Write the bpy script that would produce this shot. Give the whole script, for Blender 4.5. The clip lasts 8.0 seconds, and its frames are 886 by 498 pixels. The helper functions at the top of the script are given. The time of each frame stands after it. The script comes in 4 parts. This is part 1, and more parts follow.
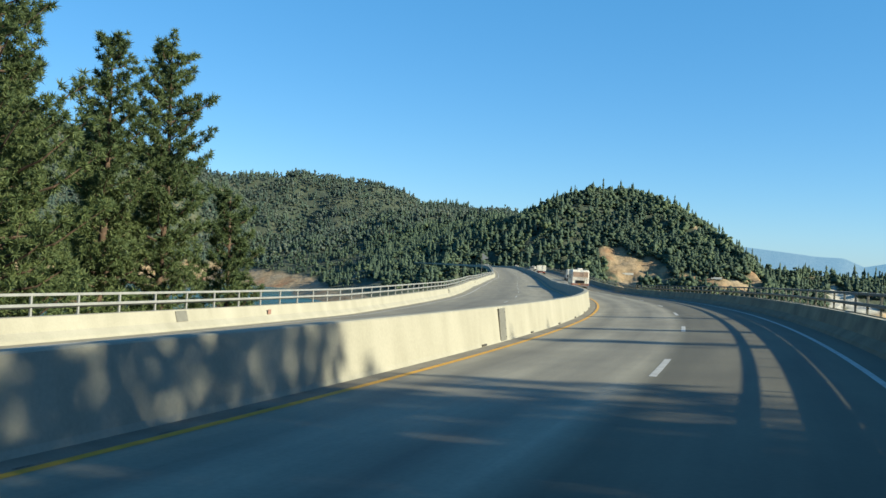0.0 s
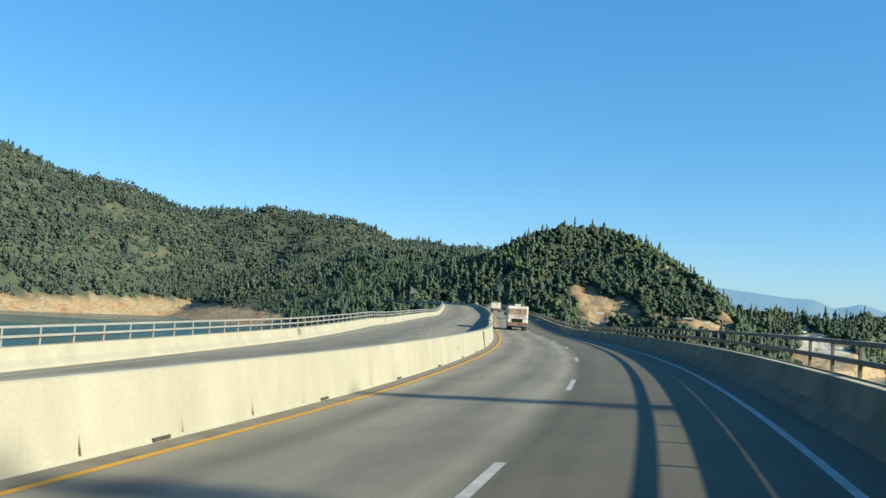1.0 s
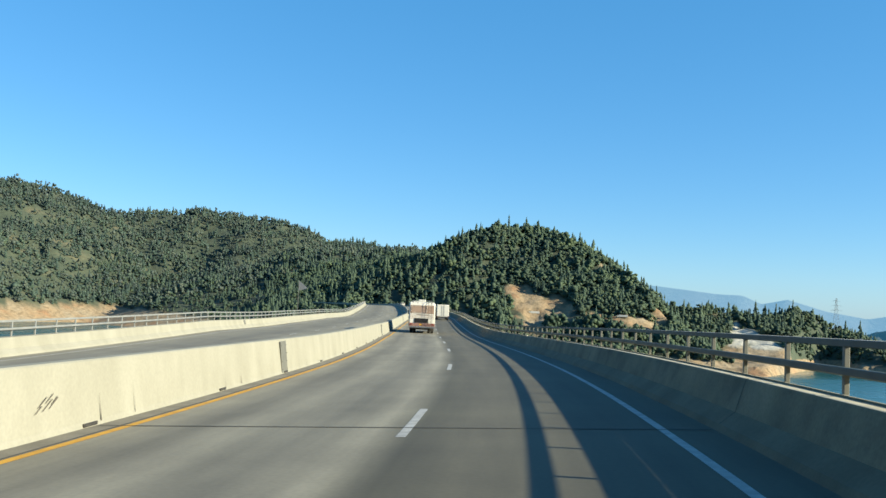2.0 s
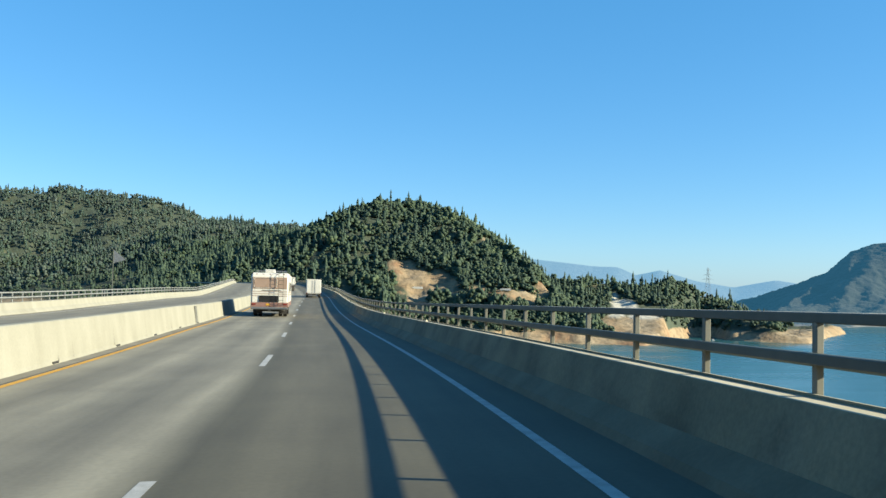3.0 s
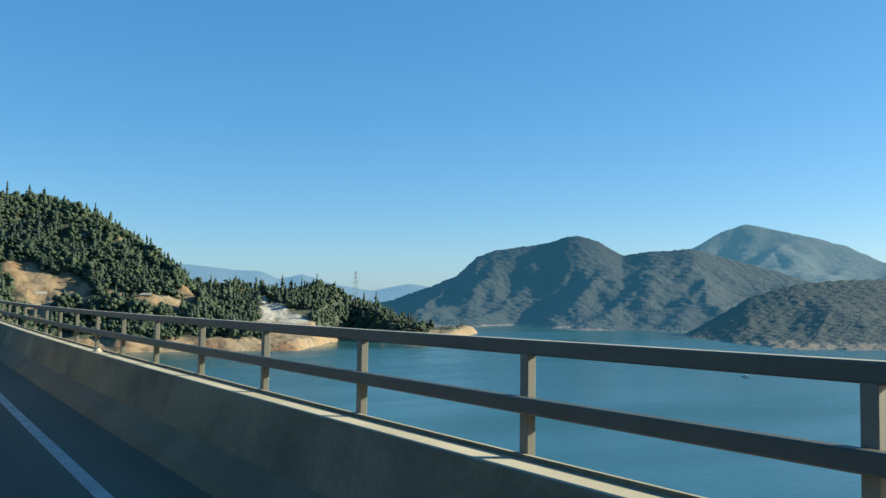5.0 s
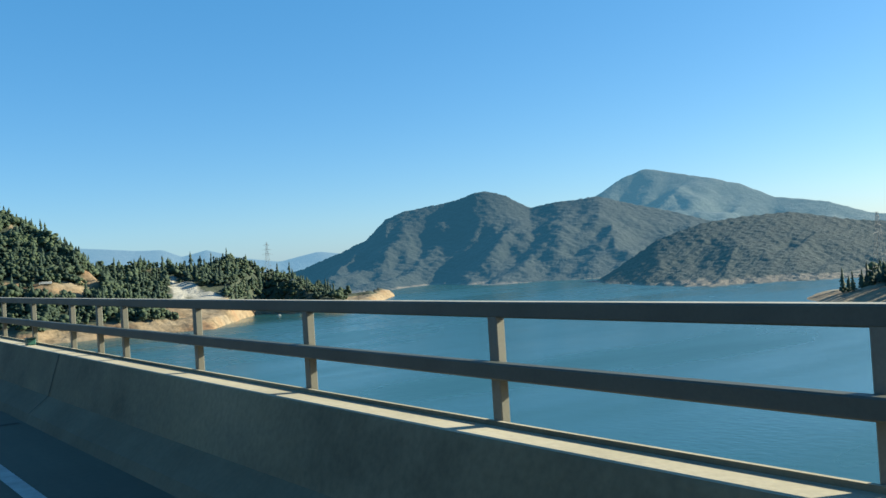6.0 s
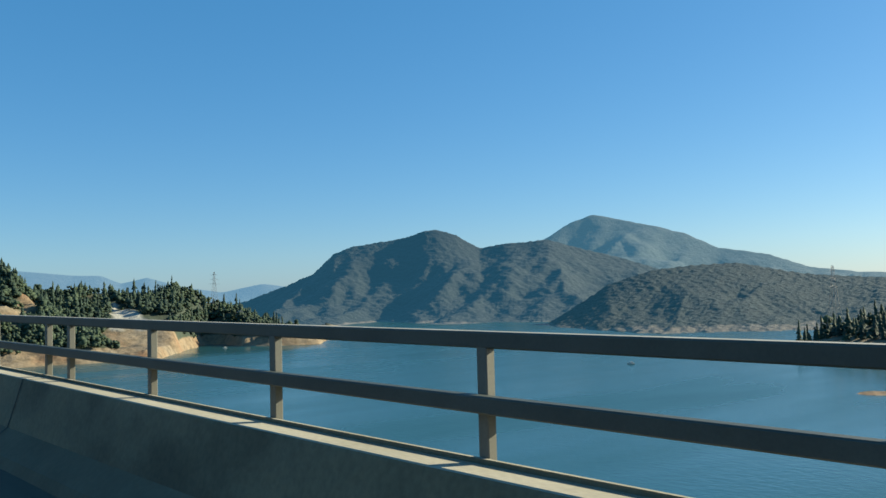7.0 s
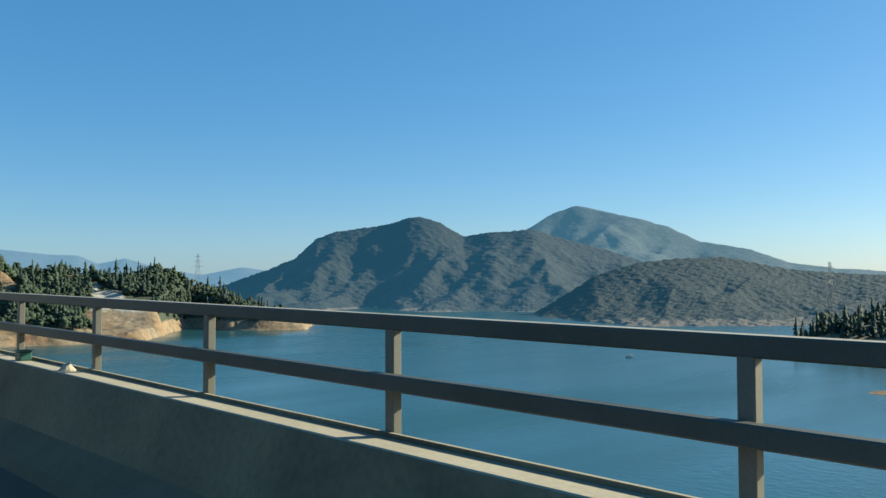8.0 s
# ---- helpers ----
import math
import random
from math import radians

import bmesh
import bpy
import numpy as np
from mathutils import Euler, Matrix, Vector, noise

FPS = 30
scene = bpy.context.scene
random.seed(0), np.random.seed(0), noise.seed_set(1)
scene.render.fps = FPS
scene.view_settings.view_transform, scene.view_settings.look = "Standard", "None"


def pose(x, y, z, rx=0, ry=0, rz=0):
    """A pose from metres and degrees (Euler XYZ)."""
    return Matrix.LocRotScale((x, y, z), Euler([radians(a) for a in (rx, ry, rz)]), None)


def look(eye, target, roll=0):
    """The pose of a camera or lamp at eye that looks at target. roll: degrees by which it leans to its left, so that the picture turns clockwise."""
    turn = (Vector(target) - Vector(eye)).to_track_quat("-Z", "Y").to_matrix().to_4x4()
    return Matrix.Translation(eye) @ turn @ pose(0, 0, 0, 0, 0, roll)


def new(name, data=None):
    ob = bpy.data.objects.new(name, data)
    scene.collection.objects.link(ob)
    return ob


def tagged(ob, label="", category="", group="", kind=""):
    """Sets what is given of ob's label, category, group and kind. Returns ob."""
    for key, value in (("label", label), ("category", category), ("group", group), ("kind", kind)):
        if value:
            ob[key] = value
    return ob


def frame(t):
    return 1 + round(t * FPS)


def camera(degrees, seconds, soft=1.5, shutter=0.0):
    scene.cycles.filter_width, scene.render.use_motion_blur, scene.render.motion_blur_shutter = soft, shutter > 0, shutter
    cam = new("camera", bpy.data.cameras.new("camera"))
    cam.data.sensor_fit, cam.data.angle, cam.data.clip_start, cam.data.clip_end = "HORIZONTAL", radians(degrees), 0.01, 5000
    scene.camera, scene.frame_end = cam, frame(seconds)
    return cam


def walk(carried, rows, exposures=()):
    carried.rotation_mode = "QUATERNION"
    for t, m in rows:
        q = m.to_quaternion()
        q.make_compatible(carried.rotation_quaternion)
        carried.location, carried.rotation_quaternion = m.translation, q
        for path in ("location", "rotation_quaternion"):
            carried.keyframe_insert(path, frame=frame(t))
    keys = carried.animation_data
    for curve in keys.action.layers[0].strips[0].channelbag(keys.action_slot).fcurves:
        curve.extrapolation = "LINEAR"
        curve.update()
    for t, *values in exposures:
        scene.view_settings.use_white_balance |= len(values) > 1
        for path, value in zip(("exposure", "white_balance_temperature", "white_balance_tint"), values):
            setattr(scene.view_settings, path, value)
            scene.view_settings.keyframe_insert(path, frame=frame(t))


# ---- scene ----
cam = camera(53.2, 8.0, soft=1.5, shutter=0.0)

# seconds, x, y, z, yaw to the left, pitch, roll
PATH = [
    (0.0, 20.659, 56.039, 1.476, 6.094, 1.084, 3.037),
    (0.5, 23.748, 67.788, 1.483, 5.879, 2.134, 3.166),
    (1.0, 26.272, 79.669, 1.466, 4.571, 3.642, 3.512),
    (1.5, 28.255, 91.649, 1.391, 3.204, 4.202, 3.043),
    (2.8, 30.997, 123.092, 1.066, -5.689, 2.884, 1.688),
    (3.0, 31.282, 127.948, 1.011, -7.231, 2.675, 1.271),
    (3.5, 31.702, 140.114, 0.924, -12.497, 2.650, 0.182),
    (4.0, 31.812, 152.308, 0.794, -18.339, 3.111, -0.286),
    (4.5, 31.591, 164.517, 0.647, -24.952, 3.277, 0.392),
    (5.0, 31.396, 176.740, 0.506, -30.264, 3.344, 0.727),
    (6.5, 30.459, 213.415, 0.561, -37.945, 0.452, -4.324),
    (7.0, 30.289, 225.642, 0.663, -40.028, 3.051, -1.474),
    (7.5, 30.132, 237.868, 0.787, -40.789, 3.703, 0.029),
    (8.0, 29.953, 250.089, 0.928, -41.384, 2.241, -0.186),
]


def heading(yaw, pitch, roll):
    """The turn of a camera from its yaw, pitch and roll in degrees."""
    return pose(0, 0, 0, 0, 0, yaw) @ pose(0, 0, 0, 90 + pitch) @ pose(0, 0, 0, 0, 0, roll)


walk(cam, [(t, Matrix.Translation((x, y, z)) @ heading(a, b, c)) for t, x, y, z, a, b, c in PATH],
     exposures=[(0.0, 1.4, 6500, 3), (1.5, 1.42, 6500, 3), (3.0, 1.5, 6500, 3), (4.5, 1.27, 6500, 3), (5.2, 1.22, 6500, 3), (6.4, 1.36, 6500, 3), (7.0, 1.03, 6500, 3), (8.0, 1.05, 6500, 3)])

# ---- light ----
SUN_SIDE, SUN_UP = radians(111), radians(22.9)   # compass bearing from +y, height
world = bpy.data.worlds.new("sky")
scene.world = world
world.use_nodes = True
wn = world.node_tree
wn.nodes.clear()
sky = wn.nodes.new("ShaderNodeTexSky")
sky.sky_type, sky.sun_disc = "NISHITA", False
sky.sun_elevation, sky.sun_rotation = SUN_UP, SUN_SIDE
sky.altitude, sky.air_density, sky.dust_density, sky.ozone_density = 300, 0.9, 0.6, 3.0
bg = wn.nodes.new("ShaderNodeBackground")
bg.inputs["Strength"].default_value = 0.067
wo = wn.nodes.new("ShaderNodeOutputWorld")
sat = wn.nodes.new("ShaderNodeHueSaturation")
sat.inputs["Saturation"].default_value = 1.18
even = wn.nodes.new("ShaderNodeMix")     # clear dry air: the blue is nearly even from the ridges up
even.data_type = "RGBA"
even.inputs[0].default_value, even.inputs[7].default_value = 0.34, (0.40, 2.65, 5.9, 1)
wn.links.new(sky.outputs[0], sat.inputs["Color"])
wn.links.new(sat.outputs[0], even.inputs[6])
wn.links.new(even.outputs[2], bg.inputs[0])
wn.links.new(bg.outputs[0], wo.inputs[0])
sun_data = bpy.data.lights.new("sun", "SUN")
sun_data.energy, sun_data.angle, sun_data.color = 5.0, radians(0.55), (1.0, 0.88, 0.66)
sun = new("sun", sun_data)
TO_SUN = Vector((math.sin(SUN_SIDE) * math.cos(SUN_UP), math.cos(SUN_SIDE) * math.cos(SUN_UP), math.sin(SUN_UP)))
sun.matrix_world = look(TO_SUN * 300, (0, 0, 0))

# ---- materials ----


def material(name, rough=0.8, metal=0.0):
    m = bpy.data.materials.new(name)
    m.use_nodes = True
    nt = m.node_tree
    b = nt.nodes["Principled BSDF"]
    b.inputs["Roughness"].default_value, b.inputs["Metallic"].default_value = rough, metal
    return m, nt, b


def node(nt, kind, **values):
    n = nt.nodes.new("ShaderNode" + kind)
    for k, v in values.items():
        n.inputs[k.replace("_", " ")].default_value = v
    return n


def ramp(nt, src, stops):
    r = nt.nodes.new("ShaderNodeValToRGB")
    e = r.color_ramp.elements
    while len(e) < len(stops):
        e.new(0.5)
    for el, (p, c) in zip(e, stops):
        el.position, el.color = p, (*c, 1)
    nt.links.new(src, r.inputs[0])
    return r.outputs[0]


def mix(nt, how, fac, a, b):
    n = nt.nodes.new("ShaderNodeMix")
    n.data_type, n.blend_type = "RGBA", how
    for s, v in zip((n.inputs[0], n.inputs[6], n.inputs[7]), (fac, a, b)):
        if hasattr(v, "is_output"):
            nt.links.new(v, s)
        else:
            s.default_value = v if not isinstance(v, tuple) else (*v, 1)
    return n.outputs[2]


def grain(nt, scale, detail=4.0, coords="Object", stretch=(1, 1, 1), rough=0.55):
    tc = nt.nodes.new("ShaderNodeTexCoord")
    mp = nt.nodes.new("ShaderNodeMapping")
    mp.inputs["Scale"].default_value = stretch
    nt.links.new(tc.outputs[coords], mp.inputs[0])
    n = node(nt, "TexNoise", Scale=scale, Detail=detail, Roughness=rough)
    nt.links.new(mp.outputs[0], n.inputs["Vector"])
    return n.outputs["Fac"]


def bump(nt, b, src, strength, distance):
    n = node(nt, "Bump", Strength=strength, Distance=distance)
    nt.links.new(src, n.inputs["Height"])
    nt.links.new(n.outputs[0], b.inputs["Normal"])


def worn(name, dark, light, scale=3.0, fine=40.0, rough=0.85, metal=0.0, relief=0.004, coords="Object", stretch=(1, 1, 1), fine_amount=0.35):
    """A surface with large stains between two colours and a fine grain over them."""
    m, nt, b = material(name, rough, metal)
    big = grain(nt, scale, 5, coords, stretch)
    small = grain(nt, fine, 3, coords)
    c = ramp(nt, big, [(0.3, dark), (0.7, light)])
    c = mix(nt, "MULTIPLY", fine_amount, c, ramp(nt, small, [(0.3, (0.55, 0.55, 0.55)), (0.7, (1, 1, 1))]))
    nt.links.new(c, b.inputs["Base Color"])
    bump(nt, b, small, 0.4, relief)
    return m


M_CONCRETE = worn("weathered_concrete", (0.192, 0.188, 0.152), (0.244, 0.240, 0.200), 0.8, 18, 0.9, stretch=(1.2, 1.2, 0.5), fine_amount=0.25)
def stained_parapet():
    """Old concrete, blotched by soot and damp; its shade is put into darker tones."""
    m, nt, b = material("stained_shaded_parapet", 0.92)
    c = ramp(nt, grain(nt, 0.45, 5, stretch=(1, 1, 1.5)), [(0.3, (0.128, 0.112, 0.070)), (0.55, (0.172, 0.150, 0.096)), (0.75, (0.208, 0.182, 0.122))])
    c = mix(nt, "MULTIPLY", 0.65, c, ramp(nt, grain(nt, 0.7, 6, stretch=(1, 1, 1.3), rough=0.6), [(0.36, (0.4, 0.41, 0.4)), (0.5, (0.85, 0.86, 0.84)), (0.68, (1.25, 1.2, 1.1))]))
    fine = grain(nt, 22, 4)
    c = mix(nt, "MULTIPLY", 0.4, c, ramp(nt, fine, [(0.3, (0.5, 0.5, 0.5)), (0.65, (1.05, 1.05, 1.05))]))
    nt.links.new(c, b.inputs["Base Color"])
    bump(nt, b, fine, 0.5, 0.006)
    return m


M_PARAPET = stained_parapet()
M_LEDGE = worn("sunlit_ledge_concrete", (0.34, 0.315, 0.24), (0.46, 0.43, 0.34), 0.8, 25, 0.9)
M_GUTTER = worn("gutter_dirt", (0.110, 0.100, 0.078), (0.175, 0.162, 0.130), 1.5, 30, 0.95)
# one railing steel in several tones: dark for shade, paler where sun falls
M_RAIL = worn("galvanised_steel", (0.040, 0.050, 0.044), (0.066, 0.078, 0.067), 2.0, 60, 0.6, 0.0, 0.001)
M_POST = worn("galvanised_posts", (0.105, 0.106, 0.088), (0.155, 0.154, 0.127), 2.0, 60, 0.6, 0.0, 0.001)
M_SUNLIT_TOP = worn("sunlit_rail_top", (0.26, 0.25, 0.21), (0.40, 0.385, 0.33), 2.5, 50, 0.8, 0.0, 0.001)
M_TOE = worn("dark_kerb_concrete", (0.084, 0.074, 0.047), (0.145, 0.128, 0.084), 0.8, 20, 0.95)
M_SUNLIT_RAIL = worn("sunlit_galvanised_steel", (0.184, 0.193, 0.193), (0.251, 0.261, 0.261), 2.0, 60, 0.5, 0.2, 0.001)
M_STEEL = worn("steel_plate", (0.165, 0.174, 0.184), (0.232, 0.242, 0.251), 3.0, 40, 0.5, 0.5, 0.001)
M_PLATE = worn("painted_steel_plate", (0.095, 0.096, 0.084), (0.125, 0.125, 0.108), 3.0, 40, 0.6, 0.0, 0.001)
M_YELLOW = worn("yellow_paint", (0.38, 0.19, 0.010), (0.52, 0.28, 0.016), 4, 60, 0.7)
M_WHITE = worn("white_road_paint", (0.242, 0.242, 0.232), (0.378, 0.378, 0.367), 4, 60, 0.7)
M_BARK = worn("pine_bark", (0.039, 0.024, 0.015), (0.097, 0.063, 0.044), 3, 20, 0.95, relief=0.02)
M_WHITE_GEL = worn("cream_gelcoat", (0.46, 0.445, 0.40), (0.54, 0.525, 0.48), 1.0, 30, 0.35, fine_amount=0.08, relief=0.0002)
M_TAN = worn("tan_panel", (0.235, 0.165, 0.125), (0.285, 0.205, 0.158), 2.0, 30, 0.35, fine_amount=0.08, relief=0.0002)
M_PINK = worn("faded_maroon_band", (0.175, 0.098, 0.080), (0.225, 0.130, 0.105), 2.0, 30, 0.4, fine_amount=0.1, relief=0.0002)
M_DARK = worn("dark_glass", (0.012, 0.012, 0.013), (0.02, 0.02, 0.022), 2.0, 30, 0.12, fine_amount=0.05, relief=0.0)
M_BLACK = worn("black_rubber", (0.015, 0.015, 0.015), (0.035, 0.033, 0.03), 4.0, 40, 0.85)
M_RED = worn("red_lens", (0.11, 0.012, 0.009), (0.18, 0.018, 0.012), 6.0, 40, 0.25, fine_amount=0.05)
M_CHROME = worn("dull_aluminium", (0.218, 0.218, 0.218), (0.29, 0.29, 0.29), 4.0, 40, 0.35, 0.8, 0.0005)


def road_material():
    """Worn concrete lanes: darker wheel tracks, a darker outer lane, stains drawn out along the road."""
    m, nt, b = material("worn_deck_concrete", 0.8)
    uv = nt.nodes.new("ShaderNodeUVMap")
    sep = nt.nodes.new("ShaderNodeSeparateXYZ")
    nt.links.new(uv.outputs[0], sep.inputs[0])
    rng = node(nt, "MapRange", From_Min=-21.0, From_Max=2.0)
    nt.links.new(sep.outputs[0], rng.inputs[0])

    def u(off):
        return (off + 21.0) / 23.0
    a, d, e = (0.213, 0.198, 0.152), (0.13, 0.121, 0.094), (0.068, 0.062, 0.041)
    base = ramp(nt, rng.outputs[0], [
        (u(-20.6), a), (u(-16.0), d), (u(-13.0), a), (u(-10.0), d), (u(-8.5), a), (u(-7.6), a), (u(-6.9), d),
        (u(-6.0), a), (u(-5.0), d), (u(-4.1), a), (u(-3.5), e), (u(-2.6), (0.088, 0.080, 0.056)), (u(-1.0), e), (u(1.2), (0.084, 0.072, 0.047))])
    mp = nt.nodes.new("ShaderNodeMapping")
    mp.inputs["Scale"].default_value = (1.0, 0.07, 1)
    nt.links.new(uv.outputs[0], mp.inputs[0])
    streak = node(nt, "TexNoise", Scale=1.3, Detail=5.0, Roughness=0.6)
    nt.links.new(mp.outputs[0], streak.inputs["Vector"])
    c = mix(nt, "MULTIPLY", 0.75, base, ramp(nt, streak.outputs["Fac"], [(0.3, (0.6, 0.6, 0.6)), (0.65, (1.1, 1.1, 1.1))]))
    blot = node(nt, "TexNoise", Scale=0.35, Detail=6.0, Roughness=0.6)
    nt.links.new(uv.outputs[0], blot.inputs["Vector"])
    c = mix(nt, "MULTIPLY", 0.6, c, ramp(nt, blot.outputs["Fac"], [(0.35, (0.72, 0.71, 0.7)), (0.65, (1.1, 1.1, 1.08))]))
    fine = node(nt, "TexNoise", Scale=14.0, Detail=4.0)
    nt.links.new(uv.outputs[0], fine.inputs["Vector"])
    c = mix(nt, "MULTIPLY", 0.35, c, ramp(nt, fine.outputs["Fac"], [(0.35, (0.7, 0.7, 0.7)), (0.6, (1, 1, 1))]))
    nt.links.new(c, b.inputs["Base Color"])
    bump(nt, b, fine.outputs["Fac"], 0.3, 0.004)
    return m


def leaf_material(name, dark, light):
    m, nt, b = material(name, 0.75)
    geo = nt.nodes.new("ShaderNodeNewGeometry")
    big = grain(nt, 0.05, 3, "Object")
    c = ramp(nt, geo.outputs["Random Per Island"], [(0.0, dark), (1.0, light)])
    c = mix(nt, "MULTIPLY", 0.6, c, ramp(nt, grain(nt, 0.006, 4, "Object"), [(0.35, (0.6, 0.65, 0.7)), (0.65, (1.2, 1.15, 1.0))]))
    c = mix(nt, "MULTIPLY", 0.75, c, ramp(nt, big, [(0.36, (0.55, 0.62, 0.62)), (0.5, (0.95, 0.95, 0.95)), (0.64, (1.3, 1.2, 1.0))]))
    nt.links.new(c, b.inputs["Base Color"])
    return m


def thin_leaf(m):
    """Lets part of the light through the needles."""
    nt = m.node_tree
    b, out = nt.nodes["Principled BSDF"], nt.nodes["Material Output"]
    tr, mx = nt.nodes.new("ShaderNodeBsdfTranslucent"), nt.nodes.new("ShaderNodeMixShader")
    nt.links.new(b.inputs["Base Color"].links[0].from_socket, tr.inputs[0])
    mx.inputs[0].default_value = 0.48
    nt.links.new(b.outputs[0], mx.inputs[1])
    nt.links.new(tr.outputs[0], mx.inputs[2])
    nt.links.new(mx.outputs[0], out.inputs[0])
    return m


M_NEEDLE = leaf_material("pine_needles", (0.056, 0.098, 0.040), (0.160, 0.205, 0.078))
thin_leaf(M_NEEDLE)
M_FOREST = leaf_material("far_conifers", (0.050, 0.092, 0.072), (0.094, 0.146, 0.104))
M_OAK = leaf_material("oak_leaves", (0.052, 0.096, 0.068), (0.100, 0.148, 0.090))


thin_leaf(M_FOREST)
thin_leaf(M_OAK)


def ground_material():
    """Dry grass and brush under the woods, red earth in a band above the water."""
    m, nt, b = material("hill_ground", 0.95)
    geo = nt.nodes.new("ShaderNodeNewGeometry")
    sep = nt.nodes.new("ShaderNodeSeparateXYZ")
    nt.links.new(geo.outputs["Position"], sep.inputs[0])
    n1 = grain(nt, 0.012, 6)
    n2 = grain(nt, 0.09, 6)
    woods = ramp(nt, n1, [(0.35, (0.030, 0.046, 0.030)), (0.58, (0.048, 0.062, 0.038)), (0.75, (0.110, 0.100, 0.060))])
    woods = mix(nt, "MULTIPLY", 0.6, woods, ramp(nt, n2, [(0.3, (0.5, 0.5, 0.5)), (0.7, (1.1, 1.1, 1.1))]))
    soil = ramp(nt, grain(nt, 0.02, 5), [(0.3, (0.225, 0.122, 0.062)), (0.46, (0.235, 0.170, 0.100)), (0.7, (0.245, 0.202, 0.140))])
    soil = mix(nt, "MULTIPLY", 0.8, soil, ramp(nt, grain(nt, 0.11, 7, rough=0.7), [(0.36, (0.35, 0.36, 0.33)), (0.5, (0.85, 0.85, 0.85)), (0.66, (1.15, 1.15, 1.15))]))
    wob = node(nt, "Math", )
    wob.operation = "MULTIPLY_ADD"
    nt.links.new(grain(nt, 0.01, 4), wob.inputs[0])
    wob.inputs[1].default_value = -16.0
    nt.links.new(sep.outputs[2], wob.inputs[2])
    rng = node(nt, "MapRange", From_Min=-58.5, From_Max=-56.0)
    nt.links.new(wob.outputs[0], rng.inputs[0])
    bare = nt.nodes.new("ShaderNodeAttribute")
    bare.attribute_name = "bare"
    c = mix(nt, "MIX", rng.outputs[0], soil, woods)
    c = mix(nt, "MIX", bare.outputs["Fac"], c, soil)
    pale = nt.nodes.new("ShaderNodeAttribute")
    pale.attribute_name = "pale"
    c = mix(nt, "MIX", pale.outputs["Fac"], c, ramp(nt, n2, [(0.3, (0.29, 0.28, 0.245)), (0.7, (0.40, 0.385, 0.335))]))
    nt.links.new(c, b.inputs["Base Color"])
    bump(nt, b, n2, 0.8, 3.0)
    return m


def water_material():
    m, nt, b = material("lake_water", 0.22)
    b.inputs["Base Color"].default_value = (0.018, 0.074, 0.085, 1)
    b.inputs["IOR"].default_value = 1.33
    w1 = grain(nt, 0.35, 4, stretch=(1, 0.6, 1))
    bump(nt, b, w1, 0.35, 0.5)
    w2 = grain(nt, 0.006, 3, stretch=(0.4, 1.6, 1))
    nt.links.new(ramp(nt, w2, [(0.35, (0.16, 0.16, 0.16)), (0.7, (0.34, 0.34, 0.34))]), b.inputs["Roughness"])
    return m


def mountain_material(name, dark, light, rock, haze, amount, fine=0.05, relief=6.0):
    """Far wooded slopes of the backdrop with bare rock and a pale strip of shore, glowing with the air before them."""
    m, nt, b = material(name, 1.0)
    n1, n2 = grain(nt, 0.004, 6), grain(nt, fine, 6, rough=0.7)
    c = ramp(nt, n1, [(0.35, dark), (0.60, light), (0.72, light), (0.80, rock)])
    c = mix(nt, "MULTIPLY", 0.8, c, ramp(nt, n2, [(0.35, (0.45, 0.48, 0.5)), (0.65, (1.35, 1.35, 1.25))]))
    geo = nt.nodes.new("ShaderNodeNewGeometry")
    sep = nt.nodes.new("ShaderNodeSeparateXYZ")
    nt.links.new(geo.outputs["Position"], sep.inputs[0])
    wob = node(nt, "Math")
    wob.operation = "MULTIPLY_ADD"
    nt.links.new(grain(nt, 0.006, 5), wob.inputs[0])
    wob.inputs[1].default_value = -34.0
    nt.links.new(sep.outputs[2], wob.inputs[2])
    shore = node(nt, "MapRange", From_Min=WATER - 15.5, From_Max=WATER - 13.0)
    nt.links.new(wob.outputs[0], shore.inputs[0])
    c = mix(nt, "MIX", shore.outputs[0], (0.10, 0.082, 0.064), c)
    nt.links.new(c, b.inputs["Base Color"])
    # even blue emission stands in for haze between the bridge and the slopes
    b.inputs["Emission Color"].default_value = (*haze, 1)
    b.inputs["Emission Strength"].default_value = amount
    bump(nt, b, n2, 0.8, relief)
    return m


WATER = -64.0     # level of the lake
M_ROAD = road_material()
M_GROUND = ground_material()
M_WATER = water_material()

# ---- the road's line ----
KNOT = 35.0
BEND = (3.676, 3.443, 3.521, 3.585, 2.246, 0.008, -0.319, -0.01, 1.1, 0.35, 0.2, 0.2, 0.2, 0.2)  # per km
GRADE = (-0.039, -0.078, -0.11, -0.543, -1.402, -1.155, 0.619, 1.095, 1.2, 1.7, 1.9, 1.6, 0.9, 0.2)  # per cent
TILT = 0.0159
S_END = 1300
_s = np.arange(0, S_END + 1.0)
_knots = np.arange(len(BEND)) * KNOT
_bend = np.interp(_s, _knots, BEND)
_turn = 0.0165 + radians(-28.9) + np.concatenate([[0], np.cumsum(_bend / 1000)[:-1]])
_x = np.concatenate([[0], np.cumsum(-np.sin(_turn))[:-1]])
_y = np.concatenate([[0], np.cumsum(np.cos(_turn))[:-1]])
_z = np.concatenate([[0], np.cumsum(np.interp(_s, _knots, GRADE) / 100)[:-1]])


